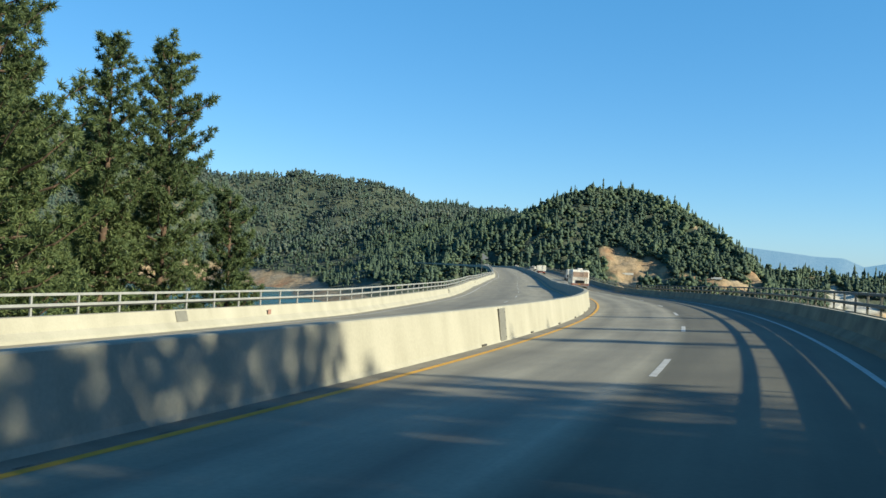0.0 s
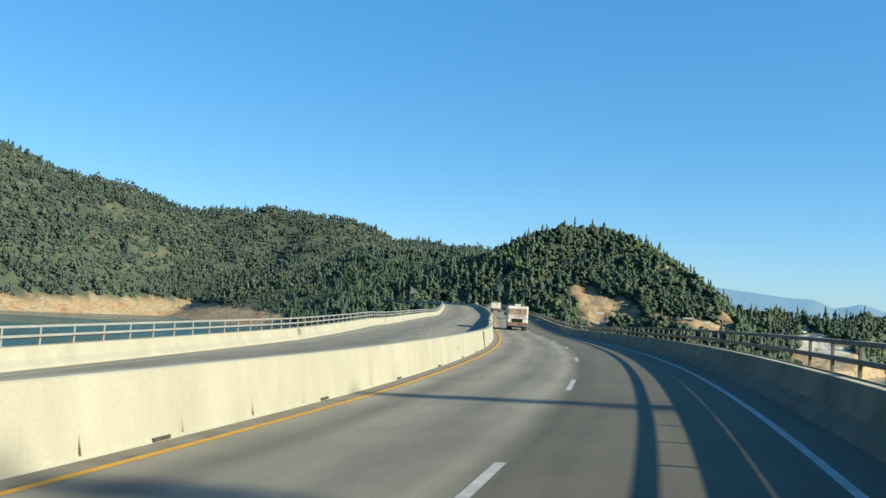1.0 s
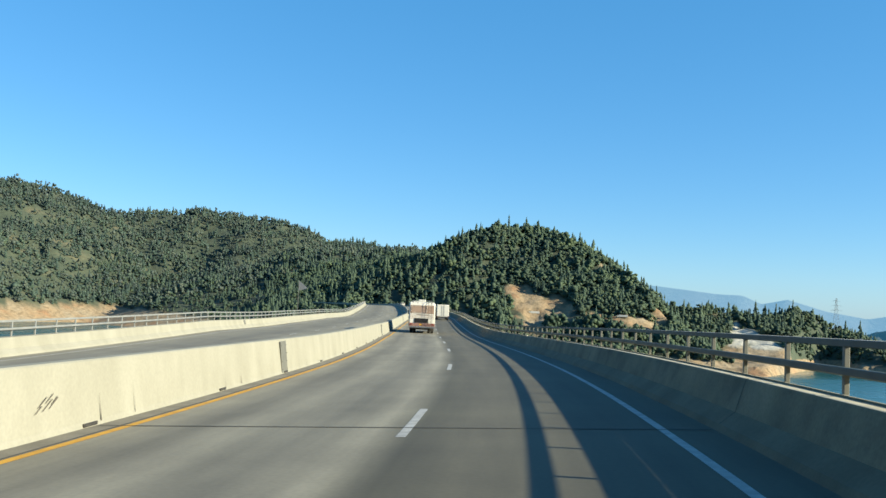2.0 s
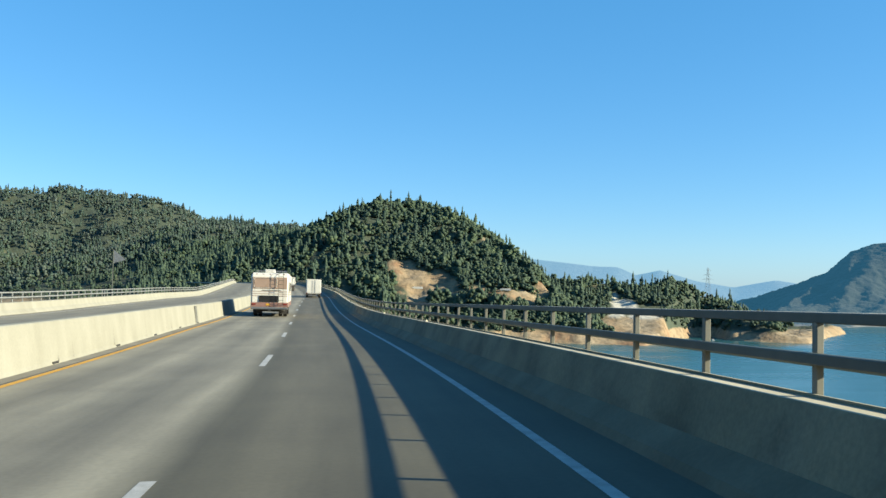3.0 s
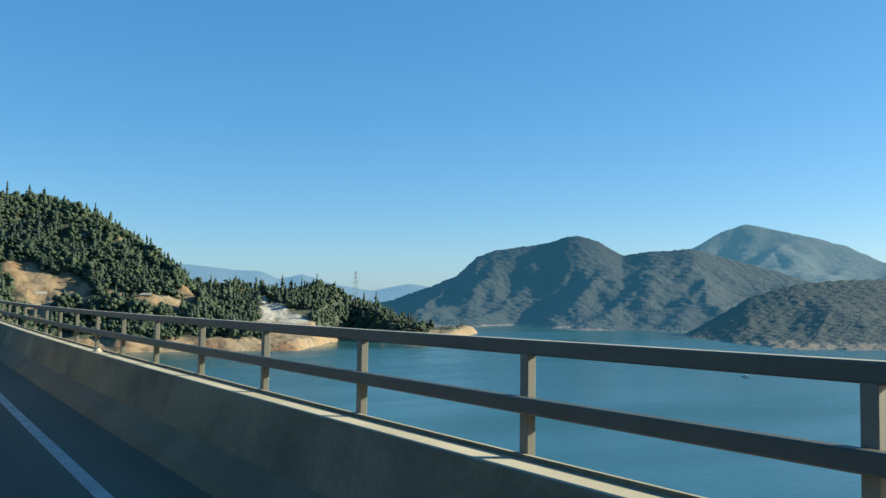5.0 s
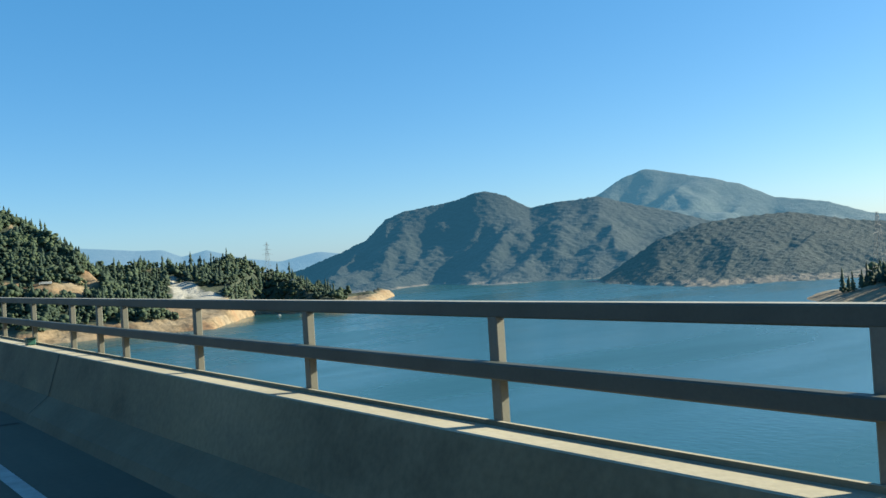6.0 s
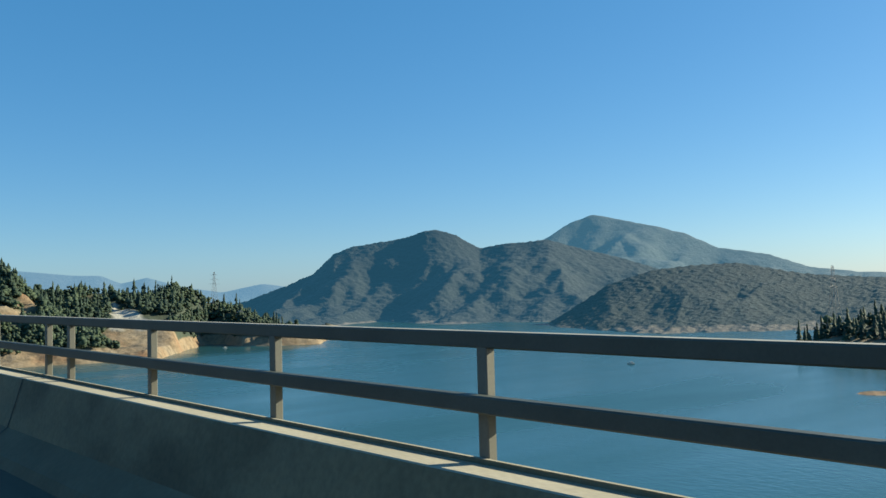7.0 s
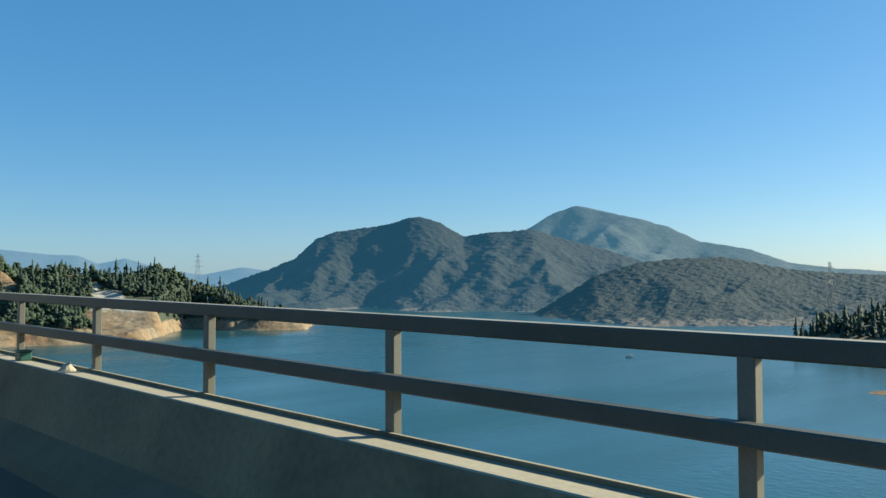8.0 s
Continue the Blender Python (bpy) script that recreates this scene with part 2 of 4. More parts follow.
def at(s, off=0.0, z=0.0):
    """The place s metres along the outer lane line, off to its right and z above the deck."""
    a = np.interp(s, _s, _turn)
    # behind its first metre the road runs on straight
    back = min(s, 0.0)
    x = np.interp(s, _s, _x) - back * math.sin(a)
    y = np.interp(s, _s, _y) + back * math.cos(a)
    return Vector((x + off * math.cos(a), y + off * math.sin(a), np.interp(s, _s, _z) + z + off * np.interp(s, _s, _bend) * TILT))


def turn_at(s):
    return math.degrees(np.interp(s, _s, _turn))


# ---- building helpers ----
def mesh_object(name, verts, faces, mats, parent=None, smooth=False):
    me = bpy.data.meshes.new(name)
    me.from_pydata([tuple(v) for v in verts], [], faces)
    for m in mats if isinstance(mats, (list, tuple)) else [mats]:
        me.materials.append(m)
    if smooth:
        me.polygons.foreach_set("use_smooth", [True] * len(me.polygons))
    me.update()
    ob = new(name, me)
    ob.parent = parent
    return ob


def part(name, bm, mat, parent, label="", smooth=False):
    me = bpy.data.meshes.new(name)
    bmesh.ops.recalc_face_normals(bm, faces=bm.faces)
    bm.to_mesh(me)
    bm.free()
    me.materials.append(mat)
    if smooth:
        me.polygons.foreach_set("use_smooth", [True] * len(me.polygons))
    ob = new(name, me)
    ob.parent = parent
    return tagged(ob, label)


def box(x0, x1, y0, y1, z0, z1, bevel=0.0, bm=None, seg=1):
    bm = bm or bmesh.new()
    vs = [bm.verts.new((x, y, z)) for x in (x0, x1) for y in (y0, y1) for z in (z0, z1)]
    fs = [bm.faces.new([vs[i] for i in f]) for f in ((0, 1, 3, 2), (4, 6, 7, 5), (0, 4, 5, 1), (2, 3, 7, 6), (0, 2, 6, 4), (1, 5, 7, 3))]
    if bevel:
        es = {e for f in fs for e in f.edges}
        bmesh.ops.bevel(bm, geom=list(es), offset=bevel, segments=seg, affect="EDGES", profile=0.6)
    return bm


def tube(points, radius, sides=8, bm=None):
    """A round bar along points."""
    bm = bm or bmesh.new()
    pts = [Vector(p) for p in points]
    rings = []
    for i, p in enumerate(pts):
        d = (pts[min(i + 1, len(pts) - 1)] - pts[max(i - 1, 0)]).normalized()
        q = d.to_track_quat("Z", "Y")
        r = radius[i] if isinstance(radius, (list, tuple)) else radius
        rings.append([bm.verts.new(p + q @ Vector((r * math.cos(k * math.tau / sides), r * math.sin(k * math.tau / sides), 0))) for k in range(sides)])
    for a, b in zip(rings, rings[1:]):
        for k in range(sides):
            bm.faces.new((a[k], a[(k + 1) % sides], b[(k + 1) % sides], b[k]))
    bm.faces.new(rings[0][::-1])
    bm.faces.new(rings[-1])
    return bm


def disc(x, y, z, r, width, sides=24, bm=None):
    """A wheel-like drum whose axle lies along x."""
    return tube([(x - width / 2, y, z), (x + width / 2, y, z)], r, sides, bm)


def sweep(name, profile, s_list, mat, parent=None, closed=True, uv=False):
    """A section of (off, z) points drawn along the road."""
    verts, faces, n = [], [], len(profile)
    for s in s_list:
        verts += [at(s, o, z) for o, z in profile]
    last = n if closed else n - 1
    for i in range(len(s_list) - 1):
        for k in range(last):
            faces.append((i * n + k, i * n + (k + 1) % n, (i + 1) * n + (k + 1) % n, (i + 1) * n + k))
    if closed:
        faces += [tuple(range(n))[::-1], tuple(range((len(s_list) - 1) * n, len(s_list) * n))]
    ob = mesh_object(name, verts, faces, mat, parent)
    if uv:
        layer = ob.data.uv_layers.new(name="UVMap")
        for loop in ob.data.loops:
            i, k = divmod(loop.vertex_index, n)
            layer.data[loop.index].uv = (profile[k][0], s_list[i])
    bm = bmesh.new()
    bm.from_mesh(ob.data)
    bmesh.ops.recalc_face_normals(bm, faces=bm.faces)
    bm.to_mesh(ob.data)
    bm.free()
    return ob


def stations(a, b, near=2.0):
    """Steps along the road, close where the camera passes and wide far off."""
    out, s = [], a
    while s < b:
        out.append(s)
        s += near if s < 420 else 8.0
    return out + [b]


# ---- ground: one sheet with the lake bed, the hills and the shore ----
EYE_A, EYE_B, EYE_C, EYE_D = (26.3, 79.7), (31.7, 140.1), (31.6, 164.5), (29.9, 250.1)


def ridge(eye, height, rows):
    """Ridge points from rows of bearing (to the left), angle up and distance."""
    out = []
    for a, up, d in rows:
        a = radians(a)
        out.append((eye[0] - math.sin(a) * d, eye[1] + math.cos(a) * d, height + d * math.tan(radians(up))))
    return out


HILL_A_ROWS = [(9, 3.4, 2300), (4, 3.4, 2100), (2, 3.2, 1950), (-0.4, 4.2, 1800), (-2.9, 5.1, 1680), (-5.4, 5.6, 1600), (-7.2, 5.45, 1560),
                          (-9.4, 4.4, 1520), (-11.6, 2.6, 1490), (-13.4, 0.9, 1470), (-14.6, -0.5, 1460), (-18, -2.5, 1450)]
HILL_A = ridge(EYE_B, 1, HILL_A_ROWS)
HILL_B_ROWS = [(75, 6, 2600), (55, 8.5, 2900), (42, 9, 3050), (35, 8.3, 3100), (31.7, 7.75, 3100), (29.2, 7.1, 3100), (27, 6.25, 3100), (23.7, 5.85, 3150), (20.9, 4.9, 3200),
                          (16.5, 5.35, 3150), (12.9, 5.15, 3100), (11, 5.2, 3050), (9.2, 4.6, 3050), (7.7, 3.7, 3200), (5.5, 3.9, 3500), (2.7, 3.7, 3000), (1, 3.5, 2700), (-3, 3.0, 2600)]
HILL_B = ridge(EYE_A, 1, HILL_B_ROWS)
POINT_ROWS = [(-11, 0.4, 1550), (-14.5, 0.85, 1500), (-16.8, 0.9, 1480), (-19, 0.72, 1480), (-21.5, 0.95, 1500), (-23.4, 0.35, 1520), (-25.6, -0.6, 1560),
                         (-27.4, -1.5, 1590), (-28.6, -2.0, 1600), (-30, -2.4, 1600)]
POINT = ridge(EYE_C, 1, POINT_ROWS)
FORE = ridge(EYE_C, 1, [(-4, -1.6, 1500), (-9, -1.6, 1420), (-13, -1.6, 1360), (-16.5, -2.1, 1280), (-19.5, -2.68, 1200), (-21.3, -2.72, 1300), (-22.4, -2.78, 1360)])
MOUNTAIN = ridge(EYE_D, 1, [(-24.5, -0.85, 3500), (-26, -0.42, 3350), (-27.6, 0.0, 3200), (-30, 0.84, 3100), (-31.8, 1.56, 3100), (-33.2, 2.82, 3080), (-34.3, 3.3, 3080), (-36.1, 3.56, 3060), (-37.4, 3.78, 3040), (-38.3, 3.98, 3020), (-39.2, 4.30, 3000), (-39.9, 4.34, 3000),
                            (-41.2, 3.92, 2980), (-42.7, 3.08, 2960), (-44.5, 3.29, 2940), (-47.1, 3.5, 2940), (-49, 2.9, 2940), (-51.5, 2.2, 2940), (-54, 1.4, 2900), (-58, 0.4, 2800), (-63, -0.6, 2700)])
PEAK = ridge(EYE_D, 1, [(-45.5, 2.9, 4100), (-47.1, 3.63, 4100), (-48.5, 4.49, 4200), (-49.9, 4.97, 4250), (-51.4, 4.66, 4250), (-53.9, 4.04, 4200), (-55.6, 3.58, 4200), (-57.6, 2.56, 4200),
                        (-60.6, 2.02, 4200), (-62.9, 1.2, 4200), (-65.3, 0.84, 4200), (-70, 0.5, 4200), (-90, 1.5, 4200), (-120, 3, 4000)])
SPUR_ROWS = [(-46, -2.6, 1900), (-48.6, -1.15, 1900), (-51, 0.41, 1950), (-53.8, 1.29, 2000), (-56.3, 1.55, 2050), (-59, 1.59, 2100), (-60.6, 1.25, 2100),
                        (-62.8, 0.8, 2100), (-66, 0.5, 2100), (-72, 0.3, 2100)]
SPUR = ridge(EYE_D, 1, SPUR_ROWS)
HEAD_ROWS = [(-63.8, -3.3, 1080), (-65.5, -2.7, 1060), (-67.5, -2.2, 1040), (-70, -1.6, 1000), (-80, -0.5, 950), (-95, 0.5, 900)]
HEAD = ridge(EYE_D, 1, HEAD_ROWS)
SPIT = ridge(EYE_D, 1, [(-65.4, -6.28, 585), (-68, -5.95, 590), (-72, -5.6, 600), (-80, -5.0, 620)])
FAR = ridge(EYE_C, 1, [(25, 3.5, 4700), (5, 3.5, 4700), (-5, 2.8, 4700), (-14.5, 2.04, 4700), (-16.8, 1.78, 4700), (-18.6, 1.72, 4700), (-19.7, 1.26, 4700), (-21.2, 1.57, 4700), (-23.4, 0.93, 4700),
                       (-25.6, 0.58, 4700), (-28.1, 1.07, 4700), (-29.9, 0.79, 4700), (-33, 1.2, 4700), (-40, 1.0, 4700)])
BANK_LEFT = [(*at(s, off)[:2], z) for s, off, z in ((-260, -60, 8), (-60, -45, 2), (40, -40, -2), (75, -42, -7), (95, -44, -14))]
# unseen right bank, its crest raised to shade the start of the bridge
BANK_RIGHT = [(*at(s, off)[:2], z) for s, off, z in ((-260, 60, 26), (-60, 48, 24), (0, 44, 21), (32, 40, 24.3), (45, 39.5, 24.0), (49, 39, 14), (56, 37, -6))]


def ridge_height(x, y, line, slope, soft):
    """Height under a ridge line that falls off to both sides."""
    best = np.full(x.shape, -999.0)
    for (ax, ay, az), (bx, by, bz) in zip(line, line[1:]):
        dx, dy = bx - ax, by - ay
        t = np.clip(((x - ax) * dx + (y - ay) * dy) / (dx * dx + dy * dy), 0, 1)
        d = np.hypot(x - ax - t * dx, y - ay - t * dy)
        best = np.maximum(best, az + t * (bz - az) - slope * (np.sqrt(d * d + soft * soft) - soft))
    return best


def under_skyline(r, x, y, eye, rows, slack=0.0):
    """Keeps a hill below the outline that its ridge rows give."""
    rows = sorted(rows)
    a = np.degrees(np.arctan2(eye[0] - x, y - eye[1]))
    d = np.hypot(x - eye[0], y - eye[1])
    return np.minimum(r, 1 + d * np.tan(np.radians(np.interp(a, [q[0] for q in rows], [q[1] for q in rows]) + slack)))


def wave(x, y, scale, seed):
    """Smooth uneven relief between about -1 and 1."""
    r = np.random.RandomState(seed)
    out, amp, total = 0.0, 1.0, 0.0
    for octave in range(5):
        k = 2.0 ** octave / scale
        for _ in range(3):
            a, p = r.uniform(0, math.tau, 2)
            out = out + amp * np.sin((x * math.cos(a) + y * math.sin(a)) * k * math.tau * r.uniform(0.7, 1.3) + p + 1.5 * np.sin((y * math.cos(a) - x * math.sin(a)) * k * 3.1 + a))
            total += amp
        amp *= 0.55
    return out / total * 2.2


def gullies(x, y, scale, seed):
    return 1 - 2 * np.abs(wave(x, y, scale, seed))


# the water's edge below the round hill and the wooded point: bearing, distance
SHORE = [(-37, 2300), (-33, 1950), (-31.5, 1600), (-30.7, 1358), (-28.0, 1340), (-26.0, 1365), (-24.9, 1440), (-24.1, 1462), (-23.3, 1400), (-22.6, 1312), (-21.6, 1200), (-20.9, 1136),
         (-19, 1134), (-16.9, 1130), (-13, 1112), (-9.7, 1108), (-4, 1115), (0, 1130), (6, 1200)]


def cut_by_lake(h, x, y):
    """Ends the near hills at the water's edge and gives them a low, gullied bank with a flat above it."""
    a = np.degrees(np.arctan2(EYE_C[0] - x, y - EYE_C[1]))
    d = np.hypot(x - EYE_C[0], y - EYE_C[1])
    q = d - np.interp(a, [r[0] for r in SHORE], [r[1] for r in SHORE]) - 10.0 * wave(x, y, 140, 19)
    near = (a > -37) & (a < 6) & (d > 700) & (d < 1800)
    rough = np.clip(q / 22, 0, 1) * (2.6 * gullies(x, y, 62, 16) + 2.2 * wave(x, y, 120, 15))
    flat = np.where(q > 0, np.minimum(0.42 * q, 6.5 + 0.05 * q), 0.3 * q) + rough
    steep = np.where(q > 0, 0.42 * q + 0.14 * np.clip(q - 50, 0, 999), 0.3 * q) + rough
    return np.where(near, np.maximum(np.minimum(h, WATER + steep), np.where(q < 240, WATER + flat, -95.0)), h)


def terrain(x, y):
    """Height of the near hills and the lake bed."""
    h = np.full(x.shape, -95.0)
    rough = wave(x, y, 420, 3)
    fine = wave(x, y, 120, 5)
    for line, slope, soft, eye, rows in ((HILL_A, 0.42, 60, EYE_B, HILL_A_ROWS), (HILL_B, 0.52, 80, EYE_A, HILL_B_ROWS), (POINT, 0.36, 40, EYE_C, POINT_ROWS),
                                         (FORE, 0.17, 25, None, None), (HEAD, 0.28, 30, EYE_D, HEAD_ROWS)):
        r = ridge_height(x, y, line, slope, soft)
        if eye:
            r = under_skyline(r, x, y, eye, rows)
        if line is FORE:
            r = r + 5.5 * wave(x, y, 170, 15) + 4.0 * gullies(x, y, 75, 16)
        above = np.clip((r - WATER) / 60.0, 0.05, 1.6)
        h = np.maximum(h, r - above * (9 * (0.35 - rough) + 6 * (0.35 - fine)) * 0.8)
    h = cut_by_lake(h, x, y)
    h = np.maximum(h, ridge_height(x, y, SPIT, 0.26, 6) + 0.8 * wave(x, y, 60, 9))
    for line in (BANK_LEFT, BANK_RIGHT):
        h = np.maximum(h, ridge_height(x, y, line, 0.62, 3) + 1.2 * wave(x, y, 40, 8))
    return h


def tree_line(x, y):
    """Height up to which the drawn-down lake has left the far left shore bare."""
    a = np.degrees(np.arctan2(EYE_A[0] - x, y - EYE_A[1]))
    return np.interp(a, [11, 13, 15.6, 19, 23, 27, 30, 36, 60], [-64, -52, -33, -27, -24, -30, -34, -40, -48]) + 4.0 * wave(x, y, 160, 91)


def polar_grid(centre, angles, radii):
    a, r = np.meshgrid(np.radians(angles), radii, indexing="ij")
    return centre[0] - np.sin(a) * r, centre[1] + np.cos(a) * r


def grid_mesh(name, x, y, z, mat, wrap=False):
    n, m = x.shape
    co = np.stack([x, y, z], -1).reshape(-1, 3)
    i, j = np.meshgrid(np.arange(n - (0 if wrap else 1)), np.arange(m - 1), indexing="ij")
    k = (i + 1) % n
    quads = np.stack([i * m + j, i * m + j + 1, k * m + j + 1, k * m + j], -1).reshape(-1, 4)
    me = bpy.data.meshes.new(name)
    me.vertices.add(len(co))
    me.vertices.foreach_set("co", co.ravel())
    me.loops.add(quads.size)
    me.loops.foreach_set("vertex_index", quads.ravel().astype(np.int32))
    me.polygons.add(len(quads))
    me.polygons.foreach_set("loop_start", np.arange(0, quads.size, 4, dtype=np.int32))
    me.update(calc_edges=True)
    me.validate()
    me.polygons.foreach_set("use_smooth", np.ones(len(quads), dtype=bool))
    me.materials.append(mat)
    return new(name, me)


def blobs(x, y, eye, rows):
    """Bare patches of soil from rows of bearing, distance, size across and along."""
    out = np.zeros(x.shape)
    for a, d, w, l in rows:
        a = radians(a)
        dx, dy = x - (eye[0] - math.sin(a) * d), y - (eye[1] + math.cos(a) * d)
        u, v = dx * math.cos(a) + dy * math.sin(a), -dx * math.sin(a) + dy * math.cos(a)
        q = np.hypot(u / w, v / l) + 0.35 * wave(x, y, 70, 21)
        out = np.maximum(out, np.clip((1.15 - q) * 4, 0, 1))
    return out


def seen_point(eye, bearing, up, first=900.0):
    """The first ground met along a line of sight from the bridge."""
    d = np.arange(first, 3600, 4.0)
    a = radians(bearing)
    x, y = eye[0] - math.sin(a) * d, eye[1] + math.cos(a) * d
    z = terrain(x, y)
    k = int(np.argmax(z >= 1 + d * math.tan(radians(up))))
    return float(d[k]), Vector((float(x[k]), float(y[k]), float(z[k])))


def patches(rows):
    return [(a, seen_point(EYE_B, a, up)[0], w, l) for a, up, w, l in rows]


BARE = patches([(-4.2, 1.25, 12, 24), (-4.9, 0.8, 18, 40), (-5.8, 0.55, 20, 34), (-6.8, 0.4, 18, 26), (-7.9, 0.25, 16, 14), (-5.6, -0.45, 12, 26), (-6.1, -0.9, 12, 22),
                (-11.6, -0.3, 20, 8), (-12.5, -0.3, 12, 10), (-13.9, 0.4, 12, 24), (-13.2, 0.1, 14, 8), (-12.2, -0.25, 22, 9), (-19.9, 0.55, 26, 12), (-20.8, 0.35, 18, 8), (-17.6, 0.1, 12, 8),
                (-16.9, -1.05, 10, 9), (-15.4, -0.65, 9, 8), (-17.4, -0.9, 8, 6), (-11.0, 2.5, 4, 10), (-11.2, 1.9, 5, 14), (-11.5, 1.3, 5, 12), (-9.9, 3.3, 4, 8), (10.4, 1.84, 12, 20)])
BARE += patches([(-19.2, -1.9, 24, 40), (-20.2, -2.0, 26, 50), (-21.2, -2.2, 22, 40), (-18.4, -2.2, 20, 30)])     # the bank below the scree
BARE += patches([(-4.4 - 0.7 * k, -0.06, 14, 5) for k in range(13)])     # the bench of the shore road
PALE = patches([(-18.35, -0.35, 7, 30), (-18.7, -0.7, 12, 30), (-19.2, -1.0, 17, 26), (-20.0, -1.3, 22, 18), (-18.6, -1.3, 12, 16)])
CENTRE = (30.0, 160.0)
fan = np.concatenate([np.arange(-84, 46, 0.26), np.arange(46, 276, 2.5)])
rings = np.concatenate([np.geomspace(4, 950, 90)[:-1], np.arange(950, 1760, 7.0), np.geomspace(1770, 4950, 70)])
gx, gy = polar_grid(CENTRE, fan, rings)
gz = terrain(gx, gy)
ground = grid_mesh("ground", gx, gy, gz, M_GROUND, wrap=True)
tagged(ground, "wooded hills of dry brush above a band of bare red earth", "ground", kind="structure")
layer = ground.data.attributes.new("bare", "FLOAT", "POINT")
layer.data.foreach_set("value", np.maximum(blobs(gx, gy, EYE_B, BARE), np.clip((tree_line(gx, gy) - gz) / 3.0, 0, 1) * (gy > 900)).ravel().astype(np.float32))
layer = ground.data.attributes.new("pale", "FLOAT", "POINT")
layer.data.foreach_set("value", blobs(gx, gy, EYE_B, PALE).ravel().astype(np.float32))

wx, wy = polar_grid(CENTRE, np.arange(0, 360, 5), np.geomspace(2, 4900, 40))
lake = grid_mesh("water", wx, wy, np.full(wx.shape, WATER), M_WATER, wrap=True)
tagged(lake, "calm blue-green lake far below the bridge", "water", kind="structure")


def far_range(name, line, foot, reach, steps, rows, mat, label, rough, seed, hollow=1.5, canopy=0.0):
    """A far mountain of the backdrop: ribs and gullies run down from its ridge to a foot at that distance, or over that reach."""
    pts = np.array(line)
    seg = np.hypot(np.diff(pts[:, 0]), np.diff(pts[:, 1]))
    run = np.concatenate([[0], np.cumsum(seg)])
    t = np.linspace(0, run[-1], steps)
    px, py, pz = (np.interp(t, run, pts[:, k]) for k in range(3))
    pz = pz + rough * 0.05 * wave(t, 0 * t, 260, seed + 5)
    cx, cy = CENTRE
    ln = np.hypot(px - cx, py - cy)
    span = np.maximum(ln - foot, 250.0) if foot else np.full(len(ln), float(reach))
    u = np.concatenate([np.linspace(-0.12, 0, 8)[:-1], np.linspace(0, 1, rows)])[None]
    ux, uy = (cx - px) / ln, (cy - py) / ln
    d = u * span[:, None]
    x, y = px[:, None] + ux[:, None] * d, py[:, None] + uy[:, None] * d
    drop = (pz - WATER + 12.0)[:, None]
    z = pz[:, None] - drop * np.where(u > 0, 1 - np.clip(1 - u, 0, 1) ** hollow, -u * 2.0)
    along = t[:, None] + 0.0 * d
    k = np.clip(np.abs(d) / 300, 0, 1) * np.clip((1 - u) * 2.2, 0, 1)
    z = z + k * rough * (0.9 * gullies(along + 0.25 * d, 0.35 * d, 1500, seed) + 0.30 * wave(along - 0.2 * d, 0.5 * d, 520, seed + 1) + 0.10 * wave(x, y, 160, seed + 2) - 0.6)
    z = z + canopy * (wave(x, y, 26, seed + 3) + 0.6 * wave(x, y, 11, seed + 4)) * np.clip((1 - u) * 8, 0, 1)
    z = np.maximum(z, WATER - 30)
    return tagged(grid_mesh(name, x, y, z, mat), label, "mountain", kind="structure")


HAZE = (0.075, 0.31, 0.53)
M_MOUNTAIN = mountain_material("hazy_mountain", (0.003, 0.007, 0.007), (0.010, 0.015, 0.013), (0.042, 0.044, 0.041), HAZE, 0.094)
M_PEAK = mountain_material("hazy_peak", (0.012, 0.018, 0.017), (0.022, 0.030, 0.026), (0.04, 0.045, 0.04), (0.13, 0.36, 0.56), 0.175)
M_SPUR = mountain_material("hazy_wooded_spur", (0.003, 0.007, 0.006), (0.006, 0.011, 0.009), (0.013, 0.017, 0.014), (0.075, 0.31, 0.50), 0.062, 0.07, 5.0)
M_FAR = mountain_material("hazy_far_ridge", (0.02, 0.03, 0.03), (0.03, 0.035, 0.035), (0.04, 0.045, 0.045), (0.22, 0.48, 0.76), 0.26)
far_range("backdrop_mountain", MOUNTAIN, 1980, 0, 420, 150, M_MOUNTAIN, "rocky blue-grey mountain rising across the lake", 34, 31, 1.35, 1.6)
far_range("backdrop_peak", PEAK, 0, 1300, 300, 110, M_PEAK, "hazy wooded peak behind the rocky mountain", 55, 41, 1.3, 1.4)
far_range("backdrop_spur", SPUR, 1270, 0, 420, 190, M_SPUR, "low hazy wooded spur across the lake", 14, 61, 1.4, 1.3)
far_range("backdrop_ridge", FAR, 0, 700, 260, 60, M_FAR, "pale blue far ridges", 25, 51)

# ---- the bridge ----
DECK = stations(-120, S_END)
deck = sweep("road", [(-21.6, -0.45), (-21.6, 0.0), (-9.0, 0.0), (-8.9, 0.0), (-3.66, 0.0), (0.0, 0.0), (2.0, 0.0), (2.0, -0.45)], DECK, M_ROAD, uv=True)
tagged(deck, "worn grey concrete bridge deck with darker wheel tracks", "road", kind="structure")
NEAR = stations(-120, S_END)
# the low lip on the inner edge is added to keep sun off the road
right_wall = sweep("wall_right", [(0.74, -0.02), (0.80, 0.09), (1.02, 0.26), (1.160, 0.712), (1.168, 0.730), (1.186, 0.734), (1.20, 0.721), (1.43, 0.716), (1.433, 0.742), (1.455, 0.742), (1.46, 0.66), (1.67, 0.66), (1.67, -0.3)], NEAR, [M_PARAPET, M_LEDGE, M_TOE])
